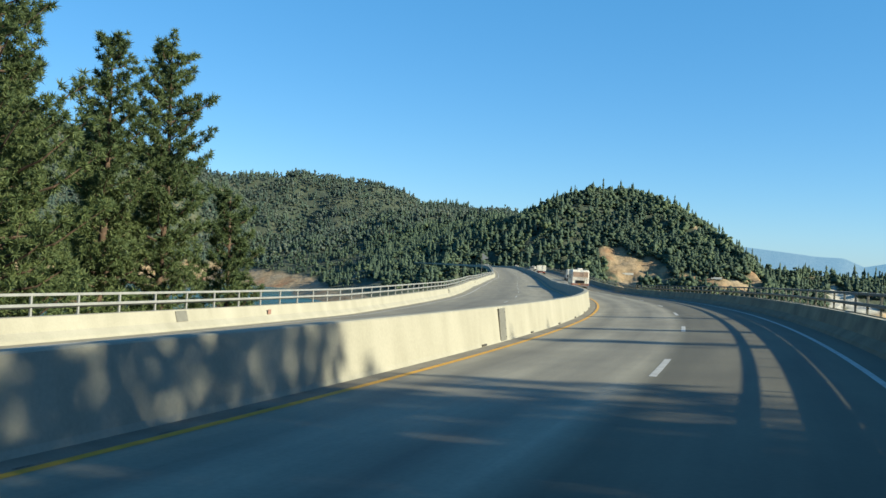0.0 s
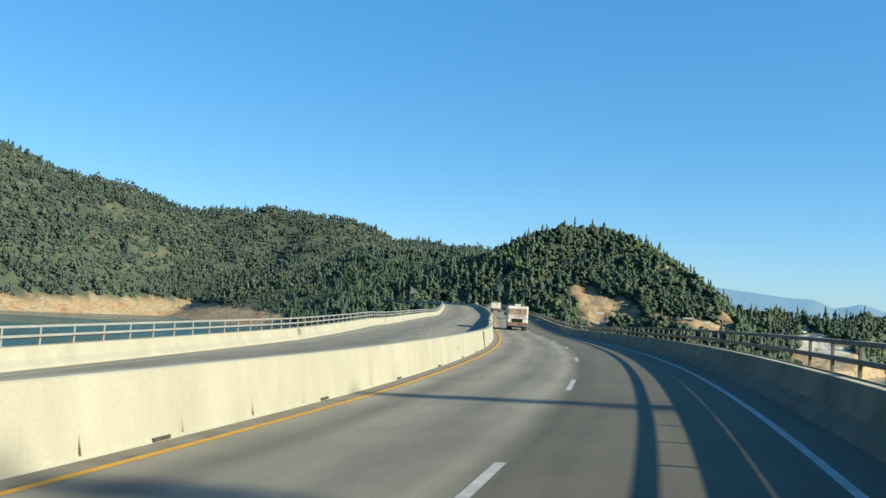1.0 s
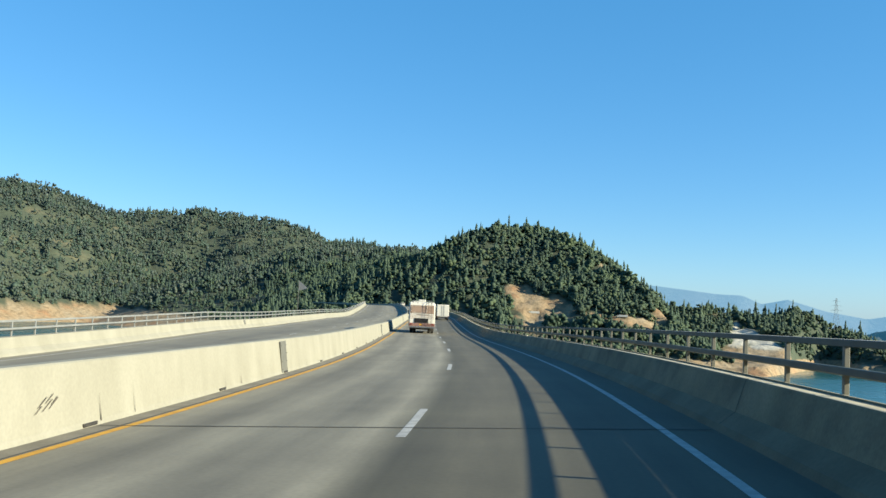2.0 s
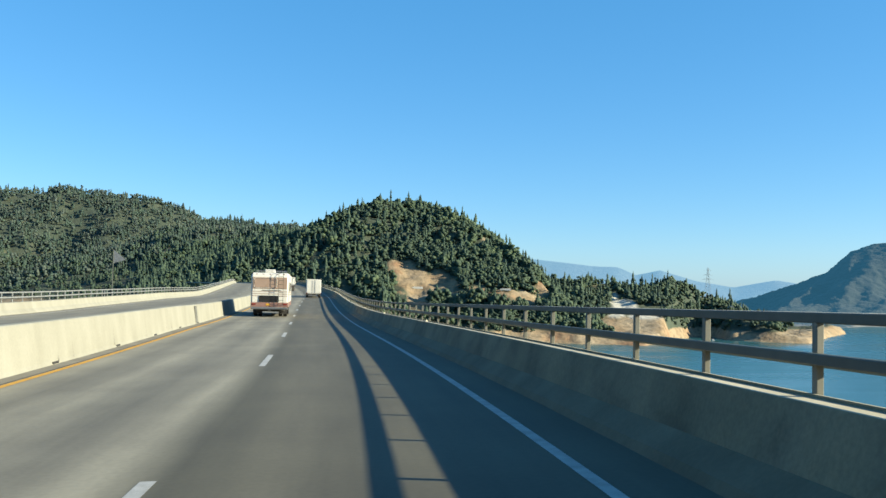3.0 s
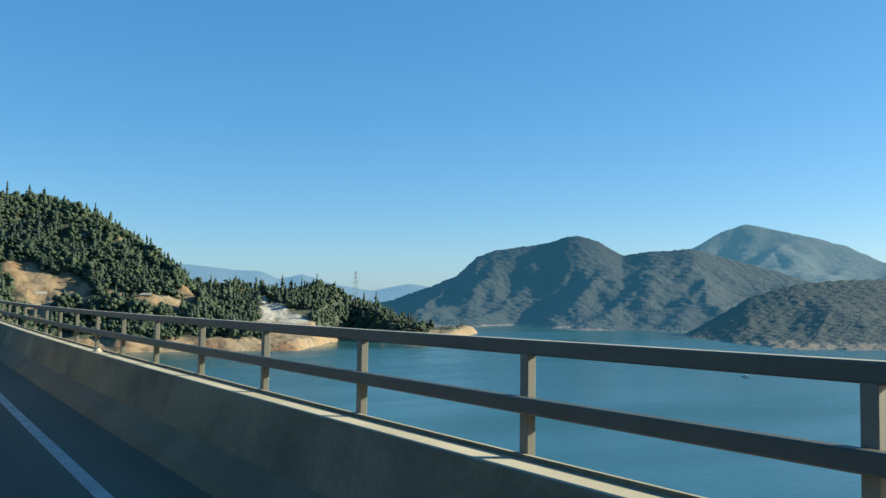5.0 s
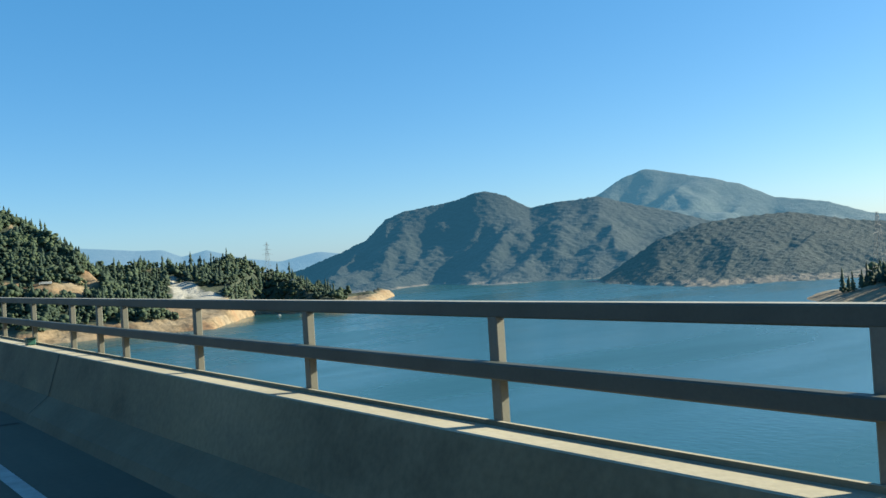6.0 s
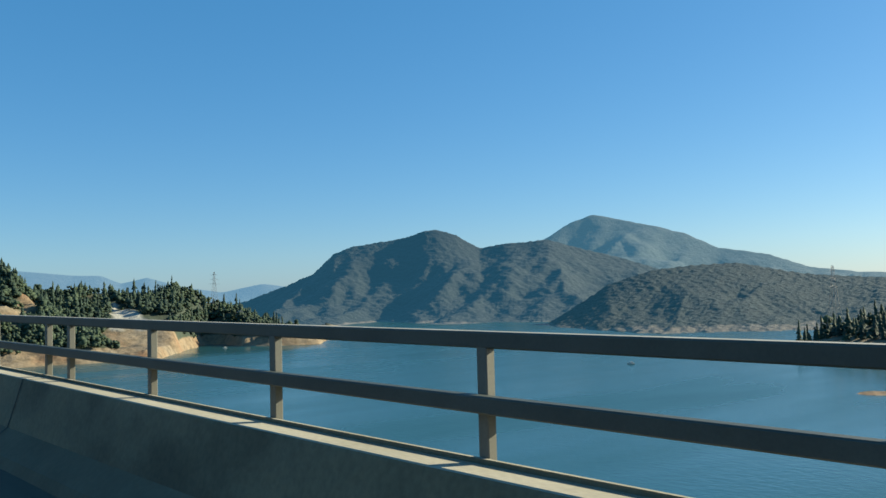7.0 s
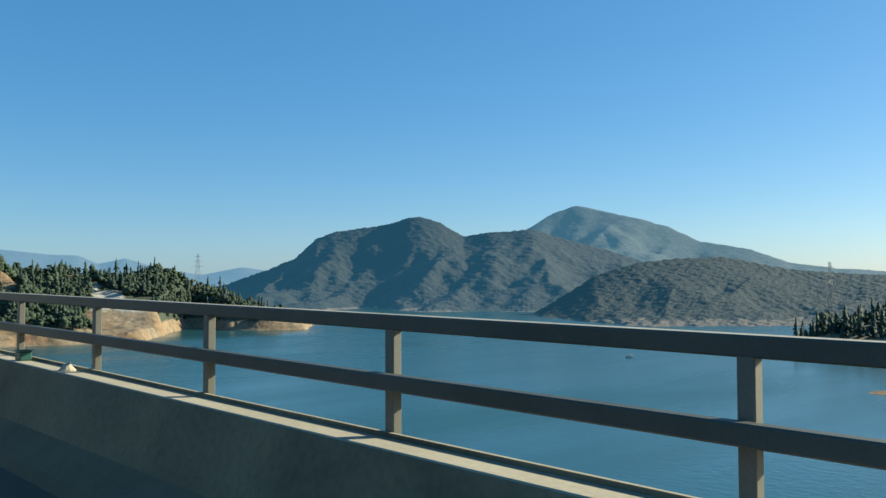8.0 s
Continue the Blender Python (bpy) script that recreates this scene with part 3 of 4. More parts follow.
# sun on the ledge and shade on the face are put into their colours
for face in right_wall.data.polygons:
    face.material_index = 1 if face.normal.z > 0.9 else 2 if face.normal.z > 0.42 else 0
tagged(right_wall, "weathered concrete bridge parapet with a flat ledge", "parapet", kind="structure")
median = sweep("wall_median", [(-8.38, -0.02), (-8.42, 0.08), (-8.56, 0.96), (-8.59, 0.985), (-8.86, 0.985), (-8.89, 0.96), (-9.02, 0.08), (-9.05, -0.02)], NEAR, M_CONCRETE)
tagged(median, "cream concrete median barrier stained by water", "barrier", kind="structure")
left_wall = sweep("wall_left", [(-20.30, -0.02), (-20.36, 0.09), (-20.55, 0.28), (-20.66, 0.69), (-20.69, 0.705), (-21.1, 0.705), (-21.2, 0.70), (-21.2, -0.3)], NEAR, M_CONCRETE)
tagged(left_wall, "cream concrete parapet along the opposite carriageway", "parapet", kind="structure")


def stripe(name, off, width, a, b, mat, label):
    return tagged(sweep(name, [(off - width / 2, 0.004), (off + width / 2, 0.004)], stations(a, b), mat, closed=False), label, "road marking", kind="structure")


stripe("trim_edge_line", 0.0, 0.13, -120, S_END, M_WHITE, "worn white edge line")
stripe("trim_yellow_line", -7.86, 0.15, -120, S_END, M_YELLOW, "yellow line beside the median barrier")
stripe("trim_gutter", -8.15, 0.42, -120, S_END, M_GUTTER, "dirty gutter strip at the foot of the barrier")
stripe("trim_dark_line", -7.99, 0.05, -120, S_END, M_BLACK, "dark line beside the yellow line")
stripe("trim_far_line", -19.4, 0.13, -120, S_END, M_WHITE, "white edge line of the opposite carriageway")
stripe("trim_far_yellow", -9.75, 0.13, -120, S_END, M_YELLOW, "yellow line of the opposite carriageway")
DASHES = [15.6, 30.7, 45.8, 60.9, 76.0, 91.1, 106.2, 121.0, 137.3, 153.6, 167.8] + [182.3 + 14.65 * k for k in range(26)]
for s0 in DASHES:
    stripe("trim_lane_dash", -3.66, 0.14, s0, s0 + 3.8, M_WHITE, "worn white lane dash")
    stripe("trim_lane_dash", -14.6, 0.12, s0 + 5, s0 + 8.7, M_WHITE, "worn white lane dash of the opposite carriageway")


def post_places():
    """Posts stand two metres apart and are doubled at the joints of the bridge."""
    out, s = [], 180.83
    while s > -40:
        out.append(s)
        s -= 2.055
    out += [182.12 + 2.005 * k for k in range(18)] + [217.1] + [218.22 + 2.012 * k for k in range(12)]
    s = 241.06
    while s < 470:
        out.append(s)
        s += 2.02
    return sorted(out)


def railing(name, off, side, label, mat, foot):
    """Two square steel rails on posts; side is +1 where the road lies to the left."""
    base = new(name)
    tagged(base, label, "railing")
    base.location = at(0, off, 0.7)
    def placed(ob):
        ob.matrix_parent_inverse = Matrix.Translation(-base.location)
        return ob
    st = stations(-120, 560)
    def rail(name, o, half, z0, z1):
        c = 0.008
        placed(sweep(name, [(o - half, z0 + c), (o - half + c, z0), (o + half - c, z0), (o + half, z0 + c), (o + half, z1 - c), (o + half - c, z1), (o - half + c, z1), (o - half, z1 - c)], st, [mat, M_SUNLIT_TOP], base))
        # upward faces take a pale colour that stands in for sun on them
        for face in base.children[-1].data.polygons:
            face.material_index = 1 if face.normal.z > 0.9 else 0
    rail("top_rail", off, 0.045, 1.270, 1.352)
    rail("middle_rail", off - side * 0.10, 0.035, 0.968, 1.052)
    # an unseen strip behind the middle rail, added to block sun below it
    placed(sweep("rail_leg", [(off + side * o, z) for o, z in ((-0.064, 0.976), (0.14, 0.925), (0.14, 0.915), (-0.064, 0.966))], st, mat, base))
    bm = box(-0.030, 0.030, -0.036, 0.036, 0.0, 0.63, 0.006)
    box(-0.06, 0.06, -0.09, 0.09, 0.0, 0.018, bm=bm)
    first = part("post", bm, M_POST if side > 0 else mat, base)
    for k, s in enumerate(post_places()):
        ob = first if k == 0 else new("post", first.data)
        ob.parent = base
        ob.matrix_parent_inverse = Matrix.Translation(-base.location)
        ob.matrix_basis = Matrix.Translation(at(s, off - side * 0.012, foot)) @ pose(0, 0, 0, 0, 0, turn_at(s))
    return base


railing("railing", 1.50, 1, "two-bar galvanised steel railing on the outer parapet", M_RAIL, 0.655)
railing("railing", -20.95, -1, "two-bar steel railing on the far parapet, coloured as sunlit", M_SUNLIT_RAIL, 0.70)

# ---- woods on the hills ----


def soup(name, verts, faces, mat, parent=None):
    """A mesh of many triangles from arrays."""
    verts, faces = np.asarray(verts, np.float32), np.asarray(faces, np.int32)
    me = bpy.data.meshes.new(name)
    me.vertices.add(len(verts))
    me.vertices.foreach_set("co", verts.ravel())
    me.loops.add(faces.size)
    me.loops.foreach_set("vertex_index", faces.ravel())
    me.polygons.add(len(faces))
    me.polygons.foreach_set("loop_start", np.arange(0, faces.size, 3, dtype=np.int32))
    me.update(calc_edges=True)
    me.materials.append(mat)
    ob = new(name, me)
    ob.parent = parent
    return ob


# open ground in front of the cuttings: bearings, angle up, distance
OPEN = [(-21.4, -18.3, -2.1, PALE[3][1]), (-21.2, -18.0, -1.55, PALE[1][1]), (-8.4, -4.1, 0.05, BARE[1][1]), (-6.4, -5.2, -0.9, BARE[5][1]), (-13.4, -11.2, -0.35, BARE[7][1]), (-14.3, -13.4, 0.15, BARE[9][1])]


def scatter(rng, eye, a0, a1, d0, d1, count, low, avoid=True):
    """Places on the ground in a sector, above the bare shore."""
    a = np.radians(rng.uniform(a0, a1, count))
    d = np.sqrt(rng.uniform(d0 * d0, d1 * d1, count))
    x, y = eye[0] - np.sin(a) * d, eye[1] + np.cos(a) * d
    z = terrain(x, y)
    thin = wave(x, y, 260, 77)
    keep = (z > low + 5.0 * wave(x, y, 130, 78)) & (z > tree_line(x, y)) & (rng.uniform(-1.2, 0.6, count) < thin + 0.55)
    az, far = np.degrees(np.arctan2(EYE_B[0] - x, y - EYE_B[1])), np.hypot(x - EYE_B[0], y - EYE_B[1])
    for c0, c1, up, reach in OPEN:
        keep &= ~((az > c0) & (az < c1) & (far < reach) & (z + 19 > 1 + far * math.tan(radians(up))))
    if avoid:
        keep &= blobs(x, y, EYE_B, BARE + PALE) < rng.uniform(0.2, 1.0, count) * 0.6
    return x[keep], y[keep], z[keep]


def conifers(name, x, y, z, rng, tall, wide, label, mat=None, layers=5):
    """Far firs and pines, each a stack of ragged skirts round its stem."""
    n = len(x)
    h = (tall[0] + (tall[1] - tall[0]) * np.clip(0.45 + 0.3 * wave(x, y, 90, 79) + rng.normal(0, 0.28, n), 0, 1.15)) * np.where(rng.uniform(0, 1, n) < 0.06, 1.3, 1.0) * np.exp(rng.normal(0, 0.12, n))
    w = rng.uniform(*wide, n)
    verts, faces, base = [], [], 0
    lean = rng.uniform(-0.04, 0.04, (2, n))
    for k in range(layers):
        f0, f1 = 0.06 + 0.88 * k / layers, min(1.0, 0.08 + 0.92 * (k + 1.5) / layers)
        r = w * (1 - k / layers) ** 0.5 * rng.uniform(0.65, 1.25, n)
        spin = rng.uniform(0, math.tau, n)
        ring = []
        for j in range(6):
            rr = r * rng.uniform(0.45, 1.3, n)
            an = spin + j * math.tau / 6
            zz = z + h * (f0 + rng.uniform(-0.05, 0.05, n))
            ring.append(np.stack([x + rr * np.cos(an) + lean[0] * h * f0, y + rr * np.sin(an) + lean[1] * h * f0, zz], -1))
        top = np.stack([x + lean[0] * h * f1, y + lean[1] * h * f1, z + h * f1], -1)
        block = np.stack(ring + [top], 1)                  # n, 7, 3
        verts.append(block.reshape(-1, 3))
        idx = base + np.arange(n)[:, None] * 7
        for j in range(6):
            faces.append(np.concatenate([idx + j, idx + (j + 1) % 6, idx + 6], 1))
        base += n * 7
    return tagged(soup(name, np.concatenate(verts), np.concatenate(faces), mat or M_FOREST), label, "forest", kind="stuff")


_ico = bmesh.new()
bmesh.ops.create_icosphere(_ico, subdivisions=1, radius=1.0)
ICO_V = np.array([v.co[:] for v in _ico.verts])
_ico.verts.index_update()
ICO_F = np.array([[v.index for v in f.verts] for f in _ico.faces])
_ico.free()


def oaks(name, x, y, z, rng, size, label, lumps=7, mat=None, lift=1.0):
    """Far broad-leaved trees, each a heap of uneven leaf clumps; with more lift the soft upright crowns of grey pines."""
    n = len(x)
    verts, faces, base = [], [], 0
    r = rng.uniform(*size, n) * np.exp(rng.normal(0, 0.18, n))
    for k in range(lumps):
        up = rng.uniform(0.25, 1.15, n) * lift
        a, q = rng.uniform(0, math.tau, n), rng.uniform(0.1, 0.75, n) * (1.15 - 0.75 * up / (1.15 * lift))
        cr = r * rng.uniform(0.26, 0.52, n) * (1.1 - 0.35 * up / (1.15 * lift))
        c = np.stack([x + np.cos(a) * q * r, y + np.sin(a) * q * r, z + up * r], -1)
        v = c[:, None] + ICO_V[None] * cr[:, None, None] * rng.uniform(0.6, 1.3, (n, len(ICO_V), 1)) * np.array([1, 1, 0.8 + 0.3 * (lift > 1)])
        verts.append(v.reshape(-1, 3))
        faces.append((base + np.arange(n)[:, None, None] * len(ICO_V) + ICO_F[None]).reshape(-1, 3))
        base += n * len(ICO_V)
    return tagged(soup(name, np.concatenate(verts), np.concatenate(faces), mat or M_OAK), label, "trees", kind="stuff")


rng = np.random.RandomState(4)
# the far woods' leaf colour is paler and bluer, with distance haze put in
M_FAR_FOREST = thin_leaf(leaf_material("far_haze_tinted_woods", (0.050, 0.090, 0.080), (0.086, 0.134, 0.114)))
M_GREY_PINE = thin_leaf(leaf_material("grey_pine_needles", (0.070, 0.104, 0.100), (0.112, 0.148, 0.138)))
LOW = WATER + 14
conifers("hill_conifers", *scatter(rng, EYE_B, -15.5, 12, 1180, 2150, 2700, -34), rng, (13, 27), (3.2, 5.6), "dense dark green conifers covering the round hill", layers=6)
oaks("hill_oaks", *scatter(rng, EYE_B, -15.5, 11, 1180, 2050, 9500, -36), rng, (5.2, 9.5), "rounded dark oaks between the conifers on the hill", 6)
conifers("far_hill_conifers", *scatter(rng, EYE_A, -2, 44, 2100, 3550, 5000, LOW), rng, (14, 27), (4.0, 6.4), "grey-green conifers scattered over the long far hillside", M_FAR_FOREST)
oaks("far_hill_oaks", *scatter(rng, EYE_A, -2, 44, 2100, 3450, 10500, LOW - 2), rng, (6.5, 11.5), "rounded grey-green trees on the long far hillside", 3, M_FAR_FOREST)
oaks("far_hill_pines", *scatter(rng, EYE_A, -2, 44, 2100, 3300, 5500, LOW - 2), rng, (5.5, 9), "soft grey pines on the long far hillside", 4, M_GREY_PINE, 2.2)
conifers("valley_conifers", *scatter(rng, EYE_B, 1, 22, 1400, 2700, 3500, LOW, False), rng, (10, 19), (2.6, 4.8), "conifers along the far side inlet")
oaks("valley_oaks", *scatter(rng, EYE_B, 1, 22, 1400, 2600, 3500, LOW, False), rng, (4.5, 8), "round oaks along the far side inlet", 4)
oaks("fore_oaks", *scatter(rng, EYE_B, -19, -3, 1030, 1400, 3600, -47), rng, (4, 8.5), "dark oaks on the flat above the golden bank", 6)
conifers("fore_conifers", *scatter(rng, EYE_B, -22, -3, 1030, 1350, 500, -40), rng, (9, 19), (2.8, 4.6), "scattered conifers above the golden bank", layers=7)
conifers("point_conifers", *scatter(rng, EYE_C, -30, -12, 1180, 1680, 800, LOW + 2), rng, (11, 25), (3.0, 5.2), "conifers on the wooded point in the lake", layers=7)
oaks("point_oaks", *scatter(rng, EYE_C, -29.5, -5, 1130, 1660, 5200, LOW), rng, (4.4, 8.8), "round oaks on the golden bank above the lake", 5)
conifers("headland_conifers", *scatter(rng, EYE_D, -82, -63, 900, 1120, 500, WATER + 8, False), rng, (8, 22), (2.6, 4.4), "dark conifers on the headland by the pylon", layers=7)
oaks("headland_oaks", *scatter(rng, EYE_D, -82, -63, 900, 1120, 700, WATER + 8, False), rng, (4, 8), "rounded dark trees on the headland by the pylon", 5)


def big_oak(base, size, seed, label):
    """A broad dark oak on the shore with a trunk and a clumped crown."""
    r = np.random.RandomState(seed)
    ob = new("oak_tree")
    ob.location = base
    tagged(ob, label, "tree", group="oaks on the bank")
    part("trunk", tube([(0, 0, -1), (0.2, 0, size * 0.4), (0, 0.3, size * 0.9)], [size * 0.07, size * 0.05, size * 0.02], 7), M_BARK, ob)
    n = 46
    a, q, up = r.uniform(0, math.tau, n), np.sqrt(r.uniform(0, 1, n)), r.uniform(0, 1, n)
    c = np.stack([np.cos(a) * q * size * 0.95, np.sin(a) * q * size * 0.95, size * (0.35 + 1.05 * up * (1.05 - 0.6 * q * q))], -1)
    cr = size * r.uniform(0.14, 0.30, n)
    v = c[:, None] + ICO_V[None] * cr[:, None, None] * r.uniform(0.6, 1.35, (n, len(ICO_V), 1))
    soup("crown", v.reshape(-1, 3), (np.arange(n)[:, None, None] * len(ICO_V) + ICO_F[None]).reshape(-1, 3), M_OAK, ob)
    return ob


def ground_point(eye, bearing, distance, lift=0.0):
    a = radians(bearing)
    x, y = eye[0] - math.sin(a) * distance, eye[1] + math.cos(a) * distance
    return Vector((x, y, float(terrain(np.array([x]), np.array([y]))[0]) + lift))


for k, (a, up, size) in enumerate(((-7.2, -1.1, 17), (-9.7, -1.1, 17), (-11.3, -1.2, 14), (-12.6, -1.2, 12), (-8.9, -1.5, 12), (-3.4, -0.9, 13), (-2.2, -0.8, 12), (-15.6, -1.4, 12), (-16.9, -1.3, 11), (-17.8, -1.5, 11))):
    big_oak(seen_point(EYE_C, a, up)[1], size, 60 + k, "broad dark green oak on the golden bank")


# ---- pines by the bridge ----
def pine(base, height, reach, seed, clear, label, tufts=5, width=1.0, needles=30, blade=0.034, top=0.2, taper=0.72):
    """A ragged pine: tapered trunk, rising limbs in loose whorls, tufts of long needles."""
    r = np.random.RandomState(seed)
    ob = new("pine_tree")
    ob.location = base
    tagged(ob, label, "tree", group="pines by the bridge")
    steps = 9
    bend = r.uniform(-0.25, 0.25, (steps, 2)).cumsum(0) * 0.5
    stem = [Vector((bend[k, 0], bend[k, 1], height * k / (steps - 1))) for k in range(steps)]
    rad = [0.017 * height * (1 - 0.93 * k / (steps - 1)) * width for k in range(steps)]
    trunk = part("trunk", tube(stem, rad, 9), M_BARK, ob, smooth=True)

    def on_stem(f):
        k = min(int(f * (steps - 1)), steps - 2)
        return stem[k].lerp(stem[k + 1], f * (steps - 1) - k)

    limbs = bmesh.new()
    tv, tf = [], []
    count = int(height * 5.2)
    for k in range(count):
        f = clear + (1 - clear) * (k + r.uniform(-0.3, 0.3)) / count
        f = min(max(f, clear), 0.985)
        u = (f - clear) / (1 - clear)
        a = k * 2.4 + r.uniform(-0.5, 0.5)
        length = reach * (top + 0.9 * (1 - u) ** taper) * r.uniform(0.5, 1.2) * (0.6 + 0.4 * min(1, u * 5 + 0.3))
        p0 = on_stem(f)
        rise = r.uniform(-0.12, 0.28) + 0.35 * u
        p1 = p0 + Vector((math.cos(a), math.sin(a), rise)) * length * 0.6
        p2 = p0 + Vector((math.cos(a + 0.12), math.sin(a + 0.12), rise + 0.22)) * length
        tube([p0, p1, p2], [0.035 * length ** 0.5, 0.022 * length ** 0.5, 0.008], 4, limbs)
        for j in range(max(3, int(tufts * length))):
            g = 0.22 + 0.82 * (j + r.uniform(0, 1)) / max(3, int(tufts * length))
            q = p0.lerp(p1, g / 0.6) if g < 0.6 else p1.lerp(p2, (g - 0.6) / 0.4)
            side = r.uniform(-1, 1) * length * 0.30 * (1.1 - abs(g - 0.5))
            c = np.array(q) + np.array([-math.sin(a) * side, math.cos(a) * side, abs(side) * 0.25 + r.uniform(-0.1, 0.25)])
            m = needles
            dirs = r.normal(size=(m, 3)) + np.array([math.cos(a) * 0.5, math.sin(a) * 0.5, 0.55])
            dirs /= np.linalg.norm(dirs, axis=1)[:, None]
            ln = r.uniform(0.20, 0.42, (m, 1))
            cross = np.cross(dirs, r.normal(size=(m, 3)))
            cross /= np.linalg.norm(cross, axis=1)[:, None] + 1e-9
            b = len(tv) * 3
            tri = np.stack([c + dirs * 0.03 - cross * blade, c + dirs * 0.03 + cross * blade, c + dirs * ln], 1)
            tv.extend(tri)
            tf.append(b + np.arange(m * 3).reshape(m, 3))
    part("branchwork", limbs, M_BARK, ob)
    soup("crown", np.concatenate(tv), np.concatenate(tf), M_NEEDLE, ob)
    return ob


def bank(x, y):
    return float(terrain(np.array([x]), np.array([y]))[0])


for x, y, top, reach, seed, note in ((-0.2, 103.7, 12.9, 5.2, 11, "tall ragged green pine beside the far parapet"),
                                     (-2.1, 100.5, 12.7, 4.0, 12, "tall slender pine with a forked-looking crown"),
                                     (-2.6, 91.0, 13.5, 6.2, 13, "large sunlit pine with clumped needles"),
                                     (-5.5, 97.0, 9.5, 4.8, 14, "broad lower pine in front of the lake"),
                                     (2.2, 108.0, 5.0, 4.6, 15, "low bushy pine behind the parapet"),
                                     (-6.5, 108.0, 9.0, 4.0, 16, "dark pine on the slope to the lake")):
    z = min(bank(x, y), -4.0) - 0.3
    pine((x, y, z), top - z, reach, seed, 0.06, note, 11)

# the pines whose shadows lie across the start of the bridge
SHADE = Vector((TO_SUN.x, TO_SUN.y, 0)).normalized()
RISE = math.tan(SUN_UP)
for s, off, d, extra, reach, seed in ((50, -6, 44, 2, 4.5, 21), (56, -6, 47, 1, 4.5, 22), (62, -7, 43, 2, 4.2, 23), (67, -6, 46, 1, 4.0, 24), (71.5, -7, 44, 2.5, 3.4, 25),
                                      (42, -6, 46, 2, 4.5, 26), (47, -7, 34, 3, 5.5, 31), (53, -8, 32, 3, 5.5, 32), (58.5, -7, 35, 3, 5.5, 33), (64, -8, 33, 3, 5.5, 34), (69.5, -9, 34, 2, 4.8, 35), (60, -1, 26, 3, 5.0, 36), (66, -1, 25, 2, 4.5, 37), (54, -1, 27, 3, 5.0, 38), (85, -6.6, 56, 0.0, 1.5, 27), (92, -6.6, 60, 0.0, 1.0, 28), (103.5, -6.5, 58, 0.0, 0.8, 29)):
    foot = at(s, off) + SHADE * d
    tip = d * RISE + extra
    z = min(bank(foot.x, foot.y), tip - 12.0)
    pine((foot.x, foot.y, z), tip - z, reach, seed, 0.25, "tall pine on the near bank beside the bridge", 4, needles=10, blade=0.11, top=0.32, taper=0.55)

# ---- vehicles ----


def wheel(thing, x, y, r, width, label=""):
    t = part("wheel", disc(x, y, r, r, width, 22), M_BLACK, thing)
    side = math.copysign(width / 2, x)
    part("rim", disc(x + side * 0.9, y, r, r * 0.55, width * 0.14, 18), M_CHROME, t)
    return t


def arch_frame(x0, x1, z0, z1, y, w, depth, bm=None):
    """A rounded rectangular trim lying against a rear wall."""
    pts, c = [], min(x1 - x0, z1 - z0) * 0.18
    for cx, cz, a0 in ((x1 - c, z1 - c, 0), (x0 + c, z1 - c, 90), (x0 + c, z0 + c, 180), (x1 - c, z0 + c, 270)):
        for k in range(5):
            a = radians(a0 + k * 22.5)
            pts.append((cx + c * math.cos(a), y, cz + c * math.sin(a)))
    pts.append(pts[0])
    return tube(pts, w, 6, bm)


